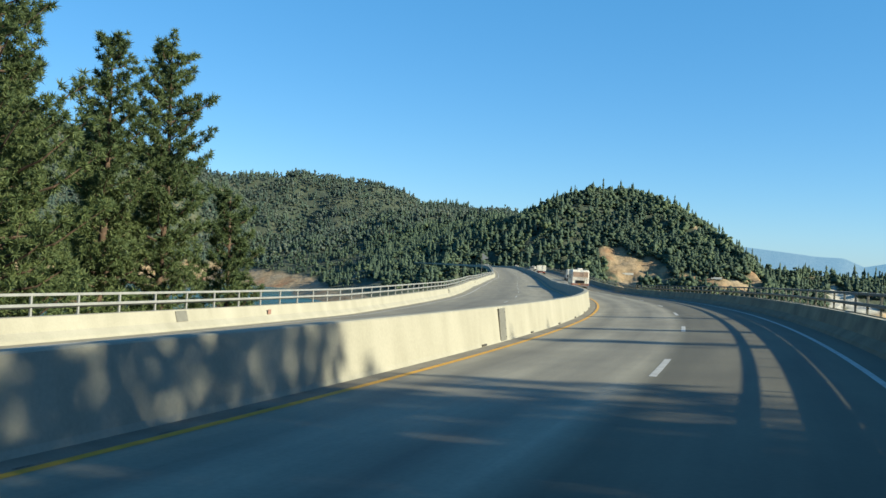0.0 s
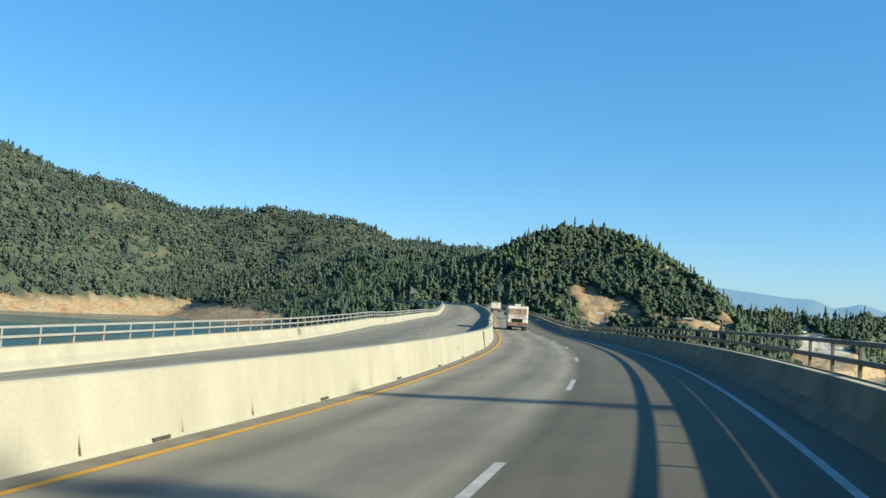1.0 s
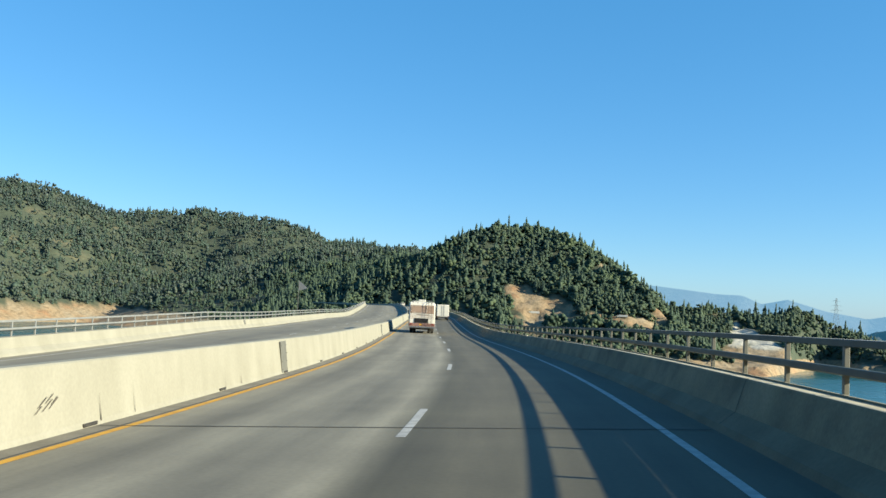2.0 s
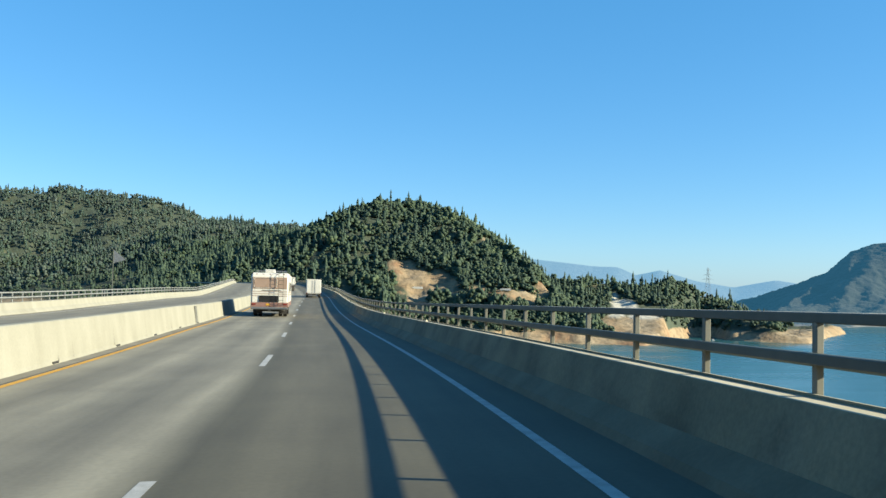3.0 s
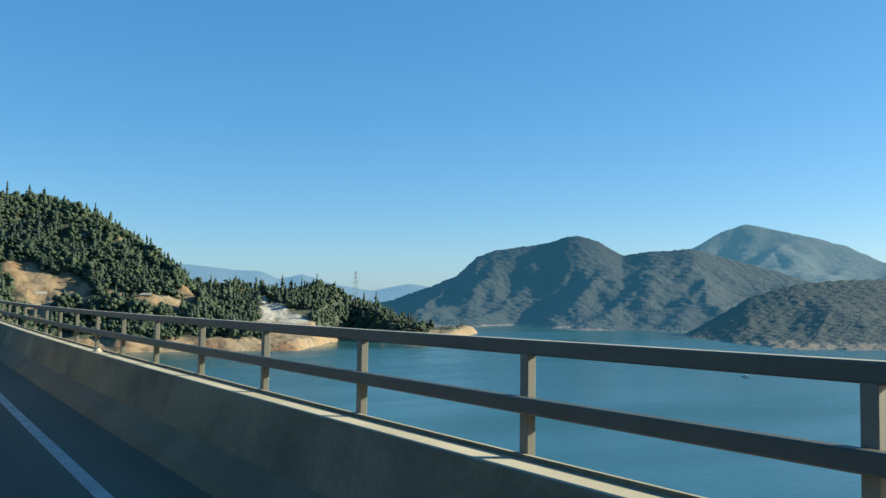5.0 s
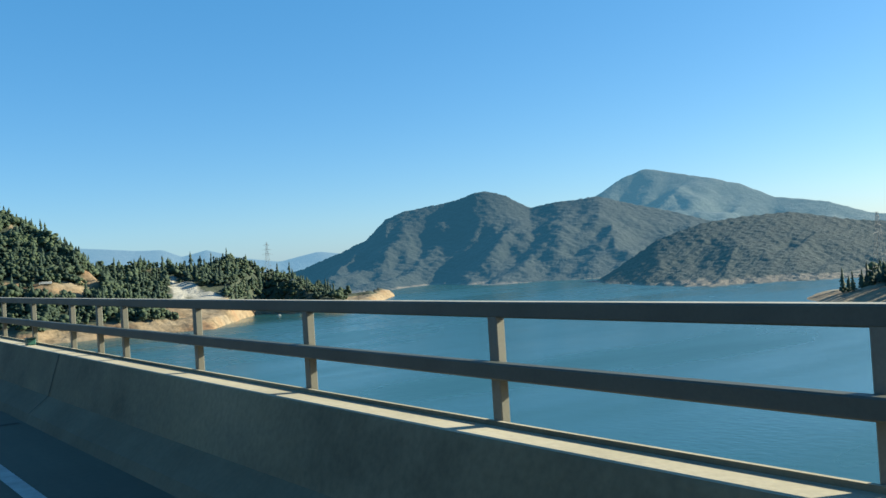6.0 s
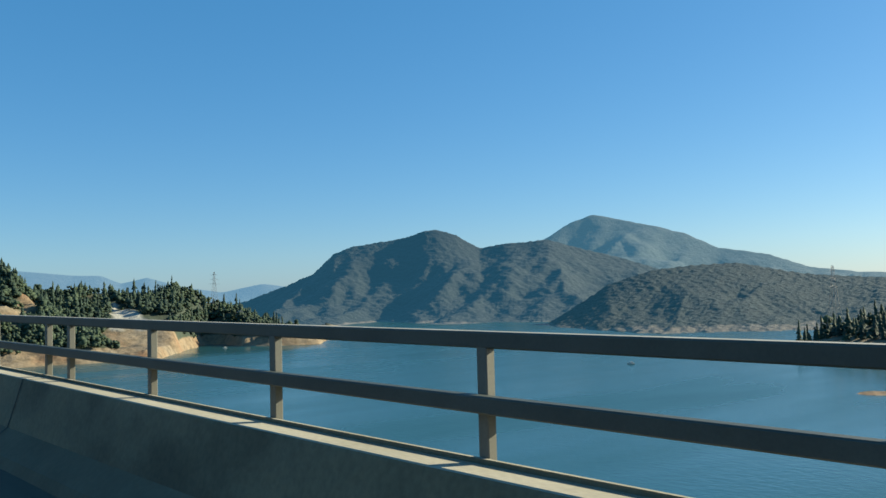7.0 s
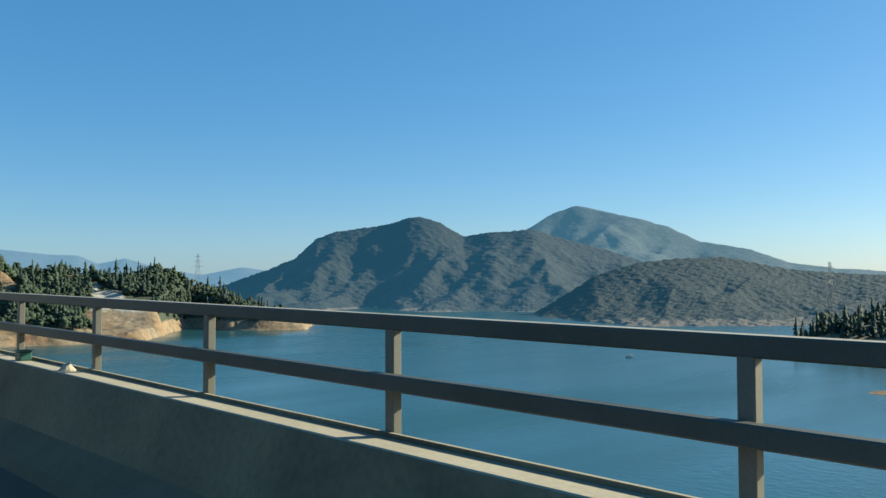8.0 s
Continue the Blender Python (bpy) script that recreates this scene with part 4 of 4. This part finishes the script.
def motorhome():
    rv = new("motorhome")
    L, W, T = 9.2, 1.27, 3.02
    bm = bmesh.new()
    prof = [(0.02, 0.62), (0.0, 1.2), (0.0, 2.72), (0.10, 2.95), (0.30, T), (L - 1.1, T), (L - 0.5, 2.85), (L - 0.12, 1.75), (L, 1.1), (L, 0.62)]
    rows = [[bm.verts.new((x, y, z)) for y, z in prof] for x in (-W, W)]
    n = len(prof)
    for k in range(n):
        bm.faces.new((rows[0][k], rows[0][(k + 1) % n], rows[1][(k + 1) % n], rows[1][k]))
    bm.faces.new(rows[0][::-1])
    bm.faces.new(rows[1])
    bmesh.ops.recalc_face_normals(bm, faces=bm.faces)
    bmesh.ops.bevel(bm, geom=[e for e in bm.edges if abs(e.verts[0].co.x - e.verts[1].co.x) < 0.01], offset=0.11, segments=3, affect="EDGES")
    body = part("body", bm, M_WHITE_GEL, rv, "cream ribbed body with brown stripes")
    # rear wall
    part("rear_panel", box(-1.16, 1.16, -0.014, 0.05, 1.90, 2.72, 0.02), M_TAN, body, "tan upper panel with the rear window")
    part("window_trim", arch_frame(-1.06, 0.45, 1.98, 2.66, -0.02, 0.014, 0.02), M_WHITE_GEL, body)
    part("window", box(-1.03, 0.42, -0.022, 0.0, 2.01, 2.63, 0.03), M_TAN, body, "curtained tan rear window")
    for z in (1.72, 1.56, 1.42):
        part("stripe", box(-1.2, 1.2, -0.008, 0.03, z, z + 0.035), M_PINK, body, "thin brown stripe")
    part("lettering", box(-0.55, 0.75, -0.010, 0.02, 1.79, 1.83), M_DARK, body, "dark line of script, unreadable")
    part("rack_panel", box(-0.72, 0.62, -0.05, 0.02, 1.02, 1.46, 0.02), M_DARK, body, "black panel on the rear wall")
    part("band", box(-1.262, 1.262, -0.012, 0.05, 0.68, 1.00, 0.02), M_PINK, body, "faded maroon lower band")
    for x in (-1.05, 1.05):
        part("tail_light", box(x - 0.13, x + 0.13, -0.04, 0.02, 0.82, 0.92, 0.015), M_RED, body, "red tail light")
    for x in (-0.9, -0.45, 0.0, 0.45, 0.9):
        part("marker_light", box(x - 0.05, x + 0.05, 0.06, 0.12, 2.90, 2.94, 0.008), M_RED, body)
    part("plate", box(-0.24, 0.02, -0.03, 0.0, 0.78, 0.92, 0.006), M_YELLOW, body, "yellowed plate bar")
    part("bumper", box(-1.24, 1.24, -0.14, 0.06, 0.52, 0.66, 0.03), M_CHROME, rv, "dull metal bumper")
    part("hitch", box(-0.06, 0.06, -0.30, 0.0, 0.42, 0.52, 0.01), M_BLACK, rv)
    part("underbody", box(-1.0, 1.0, 0.5, L - 0.5, 0.36, 0.64, 0.03), M_BLACK, rv)
    for x in (-0.9, 0.9):
        part("mud_flap", box(x - 0.28, x + 0.28, 1.52, 1.54, 0.18, 0.62), M_BLACK, rv)
    # ladder; its dark colour stands in for the shade on it
    bm = bmesh.new()
    for x in (0.58, 0.90):
        tube([(x, 0.30, 3.08), (x, -0.10, 3.12), (x, -0.26, 2.98), (x, -0.26, 1.0), (x, -0.02, 0.86)], 0.02, 7, bm)
    for k in range(7):
        tube([(0.58, -0.26, 1.15 + 0.27 * k), (0.90, -0.26, 1.15 + 0.27 * k)], 0.015, 6, bm)
    part("ladder", bm, M_RAIL, rv, "tubular ladder, coloured dark for shade")
    # roof
    part("air_conditioner", box(-0.42, 0.30, 0.9, 1.75, T - 0.01, T + 0.24, 0.08, seg=3), M_WHITE_GEL, rv, "white roof air conditioner")
    part("vent", box(-0.2, 0.2, 4.6, 5.0, T - 0.01, T + 0.12, 0.03), M_WHITE_GEL, rv)
    bm = bmesh.new()
    for x in (-0.95, 1.0):
        tube([(x, 0.35, T - 0.02), (x, 0.35, T + 0.14), (x, 4.2, T + 0.14), (x, 4.2, T - 0.02)], 0.018, 6, bm)
    for y in (0.4, 1.4, 2.6, 4.0):
        tube([(-0.95, y, T + 0.14), (1.0, y, T + 0.14)], 0.015, 6, bm)
    part("roof_rack", bm, M_CHROME, rv, "thin metal roof rack")
    # sides and front
    for x in (-1, 1):
        for y0, y1 in ((1.2, 2.6), (3.6, 5.2), (6.6, 7.8)):
            part("side_window", box(x * W - 0.012, x * W + 0.012, y0, y1, 1.75, 2.4, 0.01), M_DARK, body, "dark side window")
        for z, h in ((0.72, 0.3), (1.5, 0.05), (1.66, 0.05)):
            part("side_stripe", box(x * W - 0.006, x * W + 0.006, 0.15, L - 0.3, z, z + h), M_PINK, body)
        m = part("mirror", box(x * 1.42 - 0.1, x * 1.42 + 0.1, L - 1.0, L - 0.92, 1.75, 2.2, 0.03), M_BLACK, rv)
        part("bracket", tube([(x * 1.42, L - 0.96, 2.0), (x * 1.22, L - 0.9, 2.0)], 0.02, 6), M_BLACK, m)
        wheel(rv, x * 1.02, 2.1, 0.42, 0.26)
        wheel(rv, x * 0.70, 2.1, 0.42, 0.24)
        wheel(rv, x * 1.02, L - 1.9, 0.42, 0.26)
    part("windscreen", box(-1.1, 1.1, L - 0.36, L - 0.28, 1.85, 2.6, 0.02), M_DARK, body)
    return rv


def put(ob, s, off, z=0.0):
    m = Matrix.Translation(at(s, off, z)) @ pose(0, 0, 0, 0, 0, turn_at(s + 3))
    ob.matrix_basis = m
    return ob


tagged(put(motorhome(), 195, -5.3), "cream and brown motorhome with rear ladder, driving along the bridge", "motorhome")


def box_trailer():
    t = new("box_trailer")
    part("body", box(-1.1, 1.1, 0, 5.0, 0.6, 2.75, 0.06, seg=2), M_WHITE_GEL, t, "white box body")
    for x in (-0.52, 0.52):
        d = part("door", box(x - 0.48, x + 0.48, -0.03, 0.0, 0.7, 2.65, 0.012), M_WHITE_GEL, t)
        part("hinge_bar", tube([(x * 0.4, -0.05, 0.75), (x * 0.4, -0.05, 2.6)], 0.018, 6), M_CHROME, d)
    for x in (-1.0, 1.0):
        part("tail_light", box(x - 0.07, x + 0.07, -0.02, 0.02, 0.62, 0.76, 0.01), M_RED, t)
        for y in (2.3, 3.1):
            wheel(t, x * 0.98, y, 0.34, 0.22)
    part("bumper", box(-1.0, 1.0, -0.06, 0.1, 0.42, 0.58, 0.01), M_BLACK, t)
    part("drawbar", tube([(0, 5.0, 0.5), (0, 6.4, 0.5)], 0.06, 8), M_BLACK, t)
    return t


def pickup():
    c = new("pickup_truck")
    body = box(-0.98, 0.98, 0, 5.6, 0.5, 1.15, 0.08, seg=2)
    part("body", body, M_STEEL, c, "grey body")
    part("cab", box(-0.88, 0.88, 2.0, 4.0, 1.12, 1.9, 0.22, seg=3), M_STEEL, c)
    part("rear_window", box(-0.7, 0.7, 1.99, 2.06, 1.35, 1.75, 0.02), M_DARK, c)
    for x in (-0.9, 0.9):
        wheel(c, x, 1.1, 0.38, 0.26)
        wheel(c, x, 4.6, 0.38, 0.26)
        part("tail_light", box(x - 0.08, x + 0.08, -0.02, 0.02, 0.75, 1.05, 0.01), M_RED, c)
    return c


def stake_truck():
    t = new("stake_truck")
    part("bed", box(-1.2, 1.2, 0, 6.0, 0.95, 1.12, 0.02), M_STEEL, t)
    for x in (-1.17, 1.17):
        for k in range(7):
            part("stake", box(x - 0.04, x + 0.04, 0.1 + k * 0.95, 0.2 + k * 0.95, 1.12, 2.7), M_WHITE_GEL, t)
        for z in (1.5, 2.0, 2.6):
            part("slat", box(x - 0.03, x + 0.03, 0.05, 5.9, z, z + 0.12), M_WHITE_GEL, t)
        wheel(t, x * 0.85, 1.4, 0.46, 0.3)
        wheel(t, x * 0.85, 6.9, 0.46, 0.3)
    for x in (-1.1, -0.4, 0.4, 1.1):
        part("gate_post", box(x - 0.05, x + 0.05, 0.0, 0.06, 1.12, 2.75), M_WHITE_GEL, t)
    for z in (1.2, 1.6, 2.6):
        part("gate_slat", box(-1.15, 1.15, -0.03, 0.0, z, z + 0.14), M_WHITE_GEL, t)
    part("cab", box(-1.1, 1.1, 6.1, 8.0, 0.7, 2.5, 0.15, seg=2), M_WHITE_GEL, t)
    part("chassis", box(-0.5, 0.5, 0.1, 8.0, 0.6, 0.95), M_BLACK, t)
    part("bumper", box(-1.1, 1.1, -0.05, 0.05, 0.55, 0.75), M_RED, t, "faded red rear beam")
    return t


def car(mat, label):
    c = new("car")
    part("body", box(-0.9, 0.9, 0, 4.6, 0.35, 0.92, 0.14, seg=3), mat, c)
    part("cabin", box(-0.76, 0.76, 0.7, 3.3, 0.88, 1.45, 0.24, seg=3), mat, c)
    part("rear_window", box(-0.6, 0.6, 0.69, 0.78, 1.02, 1.32, 0.03), M_DARK, c)
    for x in (-0.82, 0.82):
        wheel(c, x, 0.9, 0.32, 0.2)
        wheel(c, x, 3.7, 0.32, 0.2)
        part("tail_light", box(x - 0.13, x + 0.13, -0.01, 0.03, 0.68, 0.8, 0.01), M_RED, c)
    return tagged(c, label, "car", group="cars far along the bridge")


tagged(put(box_trailer(), 268, -2.3), "white box trailer towed along the bridge", "trailer")
tagged(put(pickup(), 275.4, -2.3), "grey pickup truck towing the white trailer", "pickup")
tagged(put(stake_truck(), 335, -5.6), "white stake-sided truck far along the bridge", "truck")
put(car(M_STEEL, "grey car far ahead on the bridge"), 380, -5.6)
put(car(M_WHITE_GEL, "white car far ahead on the bridge"), 420, -2.0)
put(car(M_WHITE_GEL, "white car far ahead in the inner lane"), 470, -5.6)

# ---- small things of the bridge ----


def sign():
    p = new("road_sign")
    part("post", tube([(0, 0, -0.6), (0, 0, 4.4)], 0.05, 8), M_RAIL, p, "thin grey steel post")
    bm = bmesh.new()
    tri = [(0.05, 0.0, 4.35), (0.05, 0.0, 3.1), (1.15, 0.0, 3.45)]
    vs = [bm.verts.new((x, y + dy, z)) for dy in (-0.012, 0.012) for x, y, z in tri]
    bm.faces.new(vs[:3])
    bm.faces.new(vs[3:][::-1])
    for k in range(3):
        bm.faces.new((vs[k], vs[3 + k], vs[3 + (k + 1) % 3], vs[(k + 1) % 3]))
    part("panel", bm, M_STEEL, p, "bare grey back of a pennant-shaped panel")
    return p


tagged(put(sign(), 221, -21.15, 0.7), "grey pennant-shaped sign on a thin post at the far parapet", "sign")


def cover_plate(s, off, height, side):
    """A bolted steel plate over a joint in a concrete wall."""
    t = new("cover_plate")
    part("plate", box(-0.012, 0.012, -0.38, 0.38, 0.02, height, 0.004), M_PLATE, t)
    for y in (-0.31, 0.31):
        for k in range(4):
            part("bolt", disc(side * 0.016, y, 0.12 + (height - 0.24) * k / 3, 0.014, 0.02, 8), M_PLATE, t)
    put(t, s, off, 0.0)
    t.matrix_basis = t.matrix_basis @ pose(0, 0, 0, 0, side * -7.2)
    return tagged(t, "grey bolted steel plate over a joint in the wall", "joint cover", group="joint covers")


for s in (84.6, 135.0, 181.0, 240.7):
    cover_plate(s, -8.40, 0.93, 1)


def flat_plate(s, off, z0, z1, lean):
    t = new("cover_plate")
    part("plate", box(-0.012, 0.012, -0.35, 0.35, 0, z1 - z0, 0.004), M_PLATE, t)
    for y in (-0.28, 0.28):
        for k in range(3):
            part("bolt", disc(0.016, y, 0.06 + (z1 - z0 - 0.12) * k / 2, 0.014, 0.02, 8), M_PLATE, t)
    put(t, s, off, z0)
    t.matrix_basis = t.matrix_basis @ pose(0, 0, 0, 0, lean)
    return tagged(t, "grey steel plate over a joint of the far parapet", "joint cover", group="joint covers")


for s in (87.5, 141.0, 186.5):
    flat_plate(s, -20.54, 0.29, 0.67, -15)


def scupper(s, off, lean):
    t = new("drain_slot")
    part("frame", box(-0.02, 0.010, -0.22, 0.22, 0.0, 0.055, 0.005), M_BLACK, t)
    # no hole is cut: a black block stands in for the shaded opening
    part("mouth", box(0.008, 0.014, -0.19, 0.19, 0.010, 0.045), M_BLACK, t)
    put(t, s, off, 0.01)
    return tagged(t, "dark drain slot at the foot of the barrier", "drain", group="drain slots")


for k in range(16):
    scupper(82.3 + 6.6 * k, -8.385, 0)


def crack(s, height, width):
    """A thin dark stain that rises from the foot of the barrier."""
    bm = bmesh.new()
    pts = [(0, -width, 0), (0, width, 0), (0, width * 0.3, height * 0.55), (0, 0, height), (0, -width * 0.4, height * 0.5)]
    bm.faces.new([bm.verts.new(q) for q in pts])
    ob = part("wall_crack", bm, M_CRACK, None)
    put(ob, s, -8.398, 0.05)
    ob.matrix_basis = ob.matrix_basis @ pose(0, 0, 0, 0, -9.0)
    return tagged(ob, "thin dark crack in the median barrier", "crack", group="cracks in the barrier")


M_CRACK = worn("crack_stain", (0.05, 0.045, 0.034), (0.09, 0.079, 0.065), 5, 40, 0.95)
crack_rng = random.Random(8)
place = 93.7
while place < 178:
    crack(place, crack_rng.uniform(0.18, 0.55), crack_rng.uniform(0.008, 0.02))
    place += crack_rng.choice((1.3, 2.4, 4.6, 4.8, 5.2))


def scuff(s, z):
    """A patch of slanting dark scratches on the barrier."""
    t = new("wall_scuff")
    tagged(t, "patch of slanting dark scratches on the median barrier", "scuff")
    for k, (y, h, ln) in enumerate(((-0.24, 0.0, 0.20), (-0.15, 0.08, 0.26), (-0.05, 0.02, 0.30), (0.05, 0.12, 0.24), (0.13, 0.04, 0.28), (0.22, 0.10, 0.18))):
        bm = bmesh.new()
        pts = [(0, y, h), (0, y + 0.012, h - 0.004), (0, y + ln, h + ln * 0.45), (0, y + ln - 0.01, h + ln * 0.45 + 0.012)]
        bm.faces.new([bm.verts.new(q) for q in pts])
        part("scratch", bm, M_CRACK, t)
    put(t, s, -8.44, z)
    t.matrix_basis = t.matrix_basis @ pose(0, 0, 0, 0, -9.0)
    return t


scuff(120.6, 0.34)


def reflector(s, off, z):
    t = new("wall_marker")
    part("plate", box(-0.01, 0.01, -0.14, 0.14, 0, 0.2, 0.005), M_PINK, t)
    put(t, s, off, z)
    return tagged(t, "small dark square marker on the far parapet", "marker")


reflector(94.6, -20.52, 0.33)


def ledge_cap(s, off):
    """A pale low cone with a flat foot, bolted on the ledge."""
    t = new("ledge_cap")
    part("cap", tube([(0, 0, 0.0), (0, 0, 0.012), (0, 0, 0.014), (0, 0, 0.056), (0, 0, 0.064)], [0.072, 0.072, 0.064, 0.03, 0.015], 12), M_LEDGE, t)
    put(t, s, off, 0.719)
    return tagged(t, "pale low cone on the parapet ledge", "cap", group="ledge caps")


for s in (164.1, 181.2, 197.2, 246.5, 263.5, 281.0):
    ledge_cap(s, 1.32)

M_GREEN = worn("green_enamel", (0.016, 0.072, 0.056), (0.024, 0.104, 0.08), 5, 40, 0.45)


def ledge_box(s, off):
    t = new("junction_box")
    part("case", box(-0.055, 0.055, -0.075, 0.075, 0, 0.085, 0.010), M_GREEN, t)
    part("lid", box(-0.062, 0.062, -0.082, 0.082, 0.085, 0.10, 0.006), M_GREEN, t)
    put(t, s, off, 0.719)
    return tagged(t, "small dark green metal box on the parapet ledge", "junction box", group="ledge boxes")


for s in (219.8, 244.8, 264.7):
    ledge_box(s, 1.33)

for s in (122.0, 181.3, 217.6, 240.8):
    ob = sweep("trim_deck_joint", [(-20.2, 0.006), (-9.1, 0.006)], [s, s + 0.06], M_BLACK, closed=False)
    tagged(ob, "dark expansion joint across the deck", "joint", kind="structure")
    ob = sweep("trim_deck_joint", [(-8.3, 0.006), (0.7, 0.006)], [s, s + 0.06], M_BLACK, closed=False)
    tagged(ob, "dark expansion joint across the deck", "joint", kind="structure")

for s in (122.0, 181.3, 217.6, 240.8):
    ob = sweep("trim_wall_joint", [(0.796, 0.092), (1.016, 0.262), (1.156, 0.714), (1.164, 0.734), (1.188, 0.738), (1.205, 0.725), (1.42, 0.7195)], [s, s + 0.025], M_BLACK, closed=False)
    tagged(ob, "dark open joint in the concrete parapet", "joint", kind="structure")

# ---- far things: pylons, boats, houses and lorries on the shore ----


def pylon(base, height, label):
    t = new("power_pylon")
    t.location = base
    bm = bmesh.new()
    def half(z):
        return height * (0.085 * (1 - z) ** 1.3 + 0.012)
    levels = [0, 0.2, 0.38, 0.54, 0.68, 0.8, 0.9, 1.0]
    for a, b in zip(levels, levels[1:]):
        ra, rb = half(a), half(b)
        ca = [Vector((x * ra, y * ra, a * height)) for x, y in ((1, 1), (-1, 1), (-1, -1), (1, -1))]
        cb = [Vector((x * rb, y * rb, b * height)) for x, y in ((1, 1), (-1, 1), (-1, -1), (1, -1))]
        for k in range(4):
            tube([ca[k], cb[k]], 0.16, 4, bm)
            tube([ca[k], cb[(k + 1) % 4]], 0.09, 4, bm)
            tube([cb[k], cb[(k + 1) % 4]], 0.09, 4, bm)
    part("lattice", bm, M_STEEL, t)
    for z, w in ((0.68, 0.16), (0.8, 0.14), (0.92, 0.1)):
        part("cross_arm", tube([(-w * height, 0, z * height), (0, 0, (z + 0.03) * height), (w * height, 0, z * height)], [0.12, 0.3, 0.12], 4), M_STEEL, t)
    return tagged(t, label, "pylon")


pylon(ground_point(EYE_D, -25.9, 1480), 64, "grey lattice power pylon on the wooded point")
pylon(ground_point(EYE_D, -65.0, 1010), 72, "tall grey lattice power pylon on the headland")


def boat(bearing, distance, turn, label):
    t = new("motor_boat")
    bm = bmesh.new()
    pts = [(-1.2, -3, 1.0), (1.2, -3, 1.0), (1.3, 1, 1.1), (0, 4, 1.4), (-1.3, 1, 1.1), (-0.9, -3, -0.2), (0.9, -3, -0.2), (0.9, 1, -0.2), (0, 3, -0.1), (-0.9, 1, -0.2)]
    v = [bm.verts.new(p) for p in pts]
    bm.faces.new(v[:5])
    bm.faces.new(v[5:][::-1])
    for k in range(5):
        bm.faces.new((v[k], v[5 + k], v[5 + (k + 1) % 5], v[(k + 1) % 5]))
    part("hull", bm, M_WHITE_GEL, t)
    part("cabin", box(-0.8, 0.8, -1.6, 1.0, 1.05, 2.3, 0.12), M_WHITE_GEL, t)
    part("screen", box(-0.7, 0.7, 0.95, 1.02, 1.5, 2.1), M_DARK, t)
    a = radians(bearing)
    t.matrix_basis = pose(EYE_D[0] - math.sin(a) * distance, EYE_D[1] + math.cos(a) * distance, WATER + 0.1, 0, 0, turn)
    return tagged(t, label, "boat", group="boats on the lake")


boat(-53.2, 790, 60, "small dark-looking motor boat on the lake")
boat(-26.6, 1250, 80, "small white motor boat close to the bank")


def house(bearing, distance, w, l, h, roof_mat, label):
    t = new("house")
    part("wall", box(-w / 2, w / 2, -l / 2, l / 2, -2, h), M_WHITE_GEL, t)
    bm = bmesh.new()
    v = [bm.verts.new(p) for p in ((-w * 0.56, -l * 0.55, h), (w * 0.56, -l * 0.55, h), (0, -l * 0.55, h + w * 0.28), (-w * 0.56, l * 0.55, h), (w * 0.56, l * 0.55, h), (0, l * 0.55, h + w * 0.28))]
    for f in ((0, 1, 2), (3, 5, 4), (0, 2, 5, 3), (1, 4, 5, 2), (0, 3, 4, 1)):
        bm.faces.new([v[k] for k in f])
    part("roof", bm, roof_mat, t)
    for x in (-w * 0.25, w * 0.25):
        part("window", box(x - 0.6, x + 0.6, -l / 2 - 0.04, -l / 2 + 0.02, h * 0.4, h * 0.75), M_DARK, t)
    t.matrix_basis = Matrix.Translation(seen_point(EYE_C, bearing, distance)[1]) @ pose(0, 0, 0, 0, 0, bearing + 15)
    return tagged(t, label, "house", group="houses on the shore")


house(-15.9, 0.1, 12, 10, 4.5, M_BARK, "small pale house among trees on the far shore")
house(-25.9, -0.95, 9, 8, 4, M_STEEL, "small white house on the wooded point")


def lorry(bearing, distance, length, label):
    t = new("lorry")
    part("box", box(-1.25, 1.25, -length / 2, length / 2, 1.0, 3.9, 0.05), M_WHITE_GEL, t, "white box body")
    part("cab", box(-1.2, 1.2, length / 2 + 0.3, length / 2 + 2.6, 0.6, 3.2, 0.2), M_WHITE_GEL, t)
    part("chassis", box(-0.5, 0.5, -length / 2, length / 2 + 2.5, 0.5, 1.0), M_BLACK, t)
    for y in (-length / 2 + 1.2, -length / 2 + 2.5, length / 2 + 1.5):
        for x in (-1.05, 1.05):
            wheel(t, x, y, 0.5, 0.3)
    t.matrix_basis = Matrix.Translation(seen_point(EYE_C, bearing, distance)[1] + Vector((0, 0, 0.3))) @ pose(0, 0, 0, 0, 0, bearing + 90)
    return tagged(t, label, "lorry", group="lorries on the shore road")


lorry(-5.85, -0.05, 13, "white box lorry on the shore road")
lorry(-11.7, 0.0, 12, "white lorry on the shore road below the cutting")
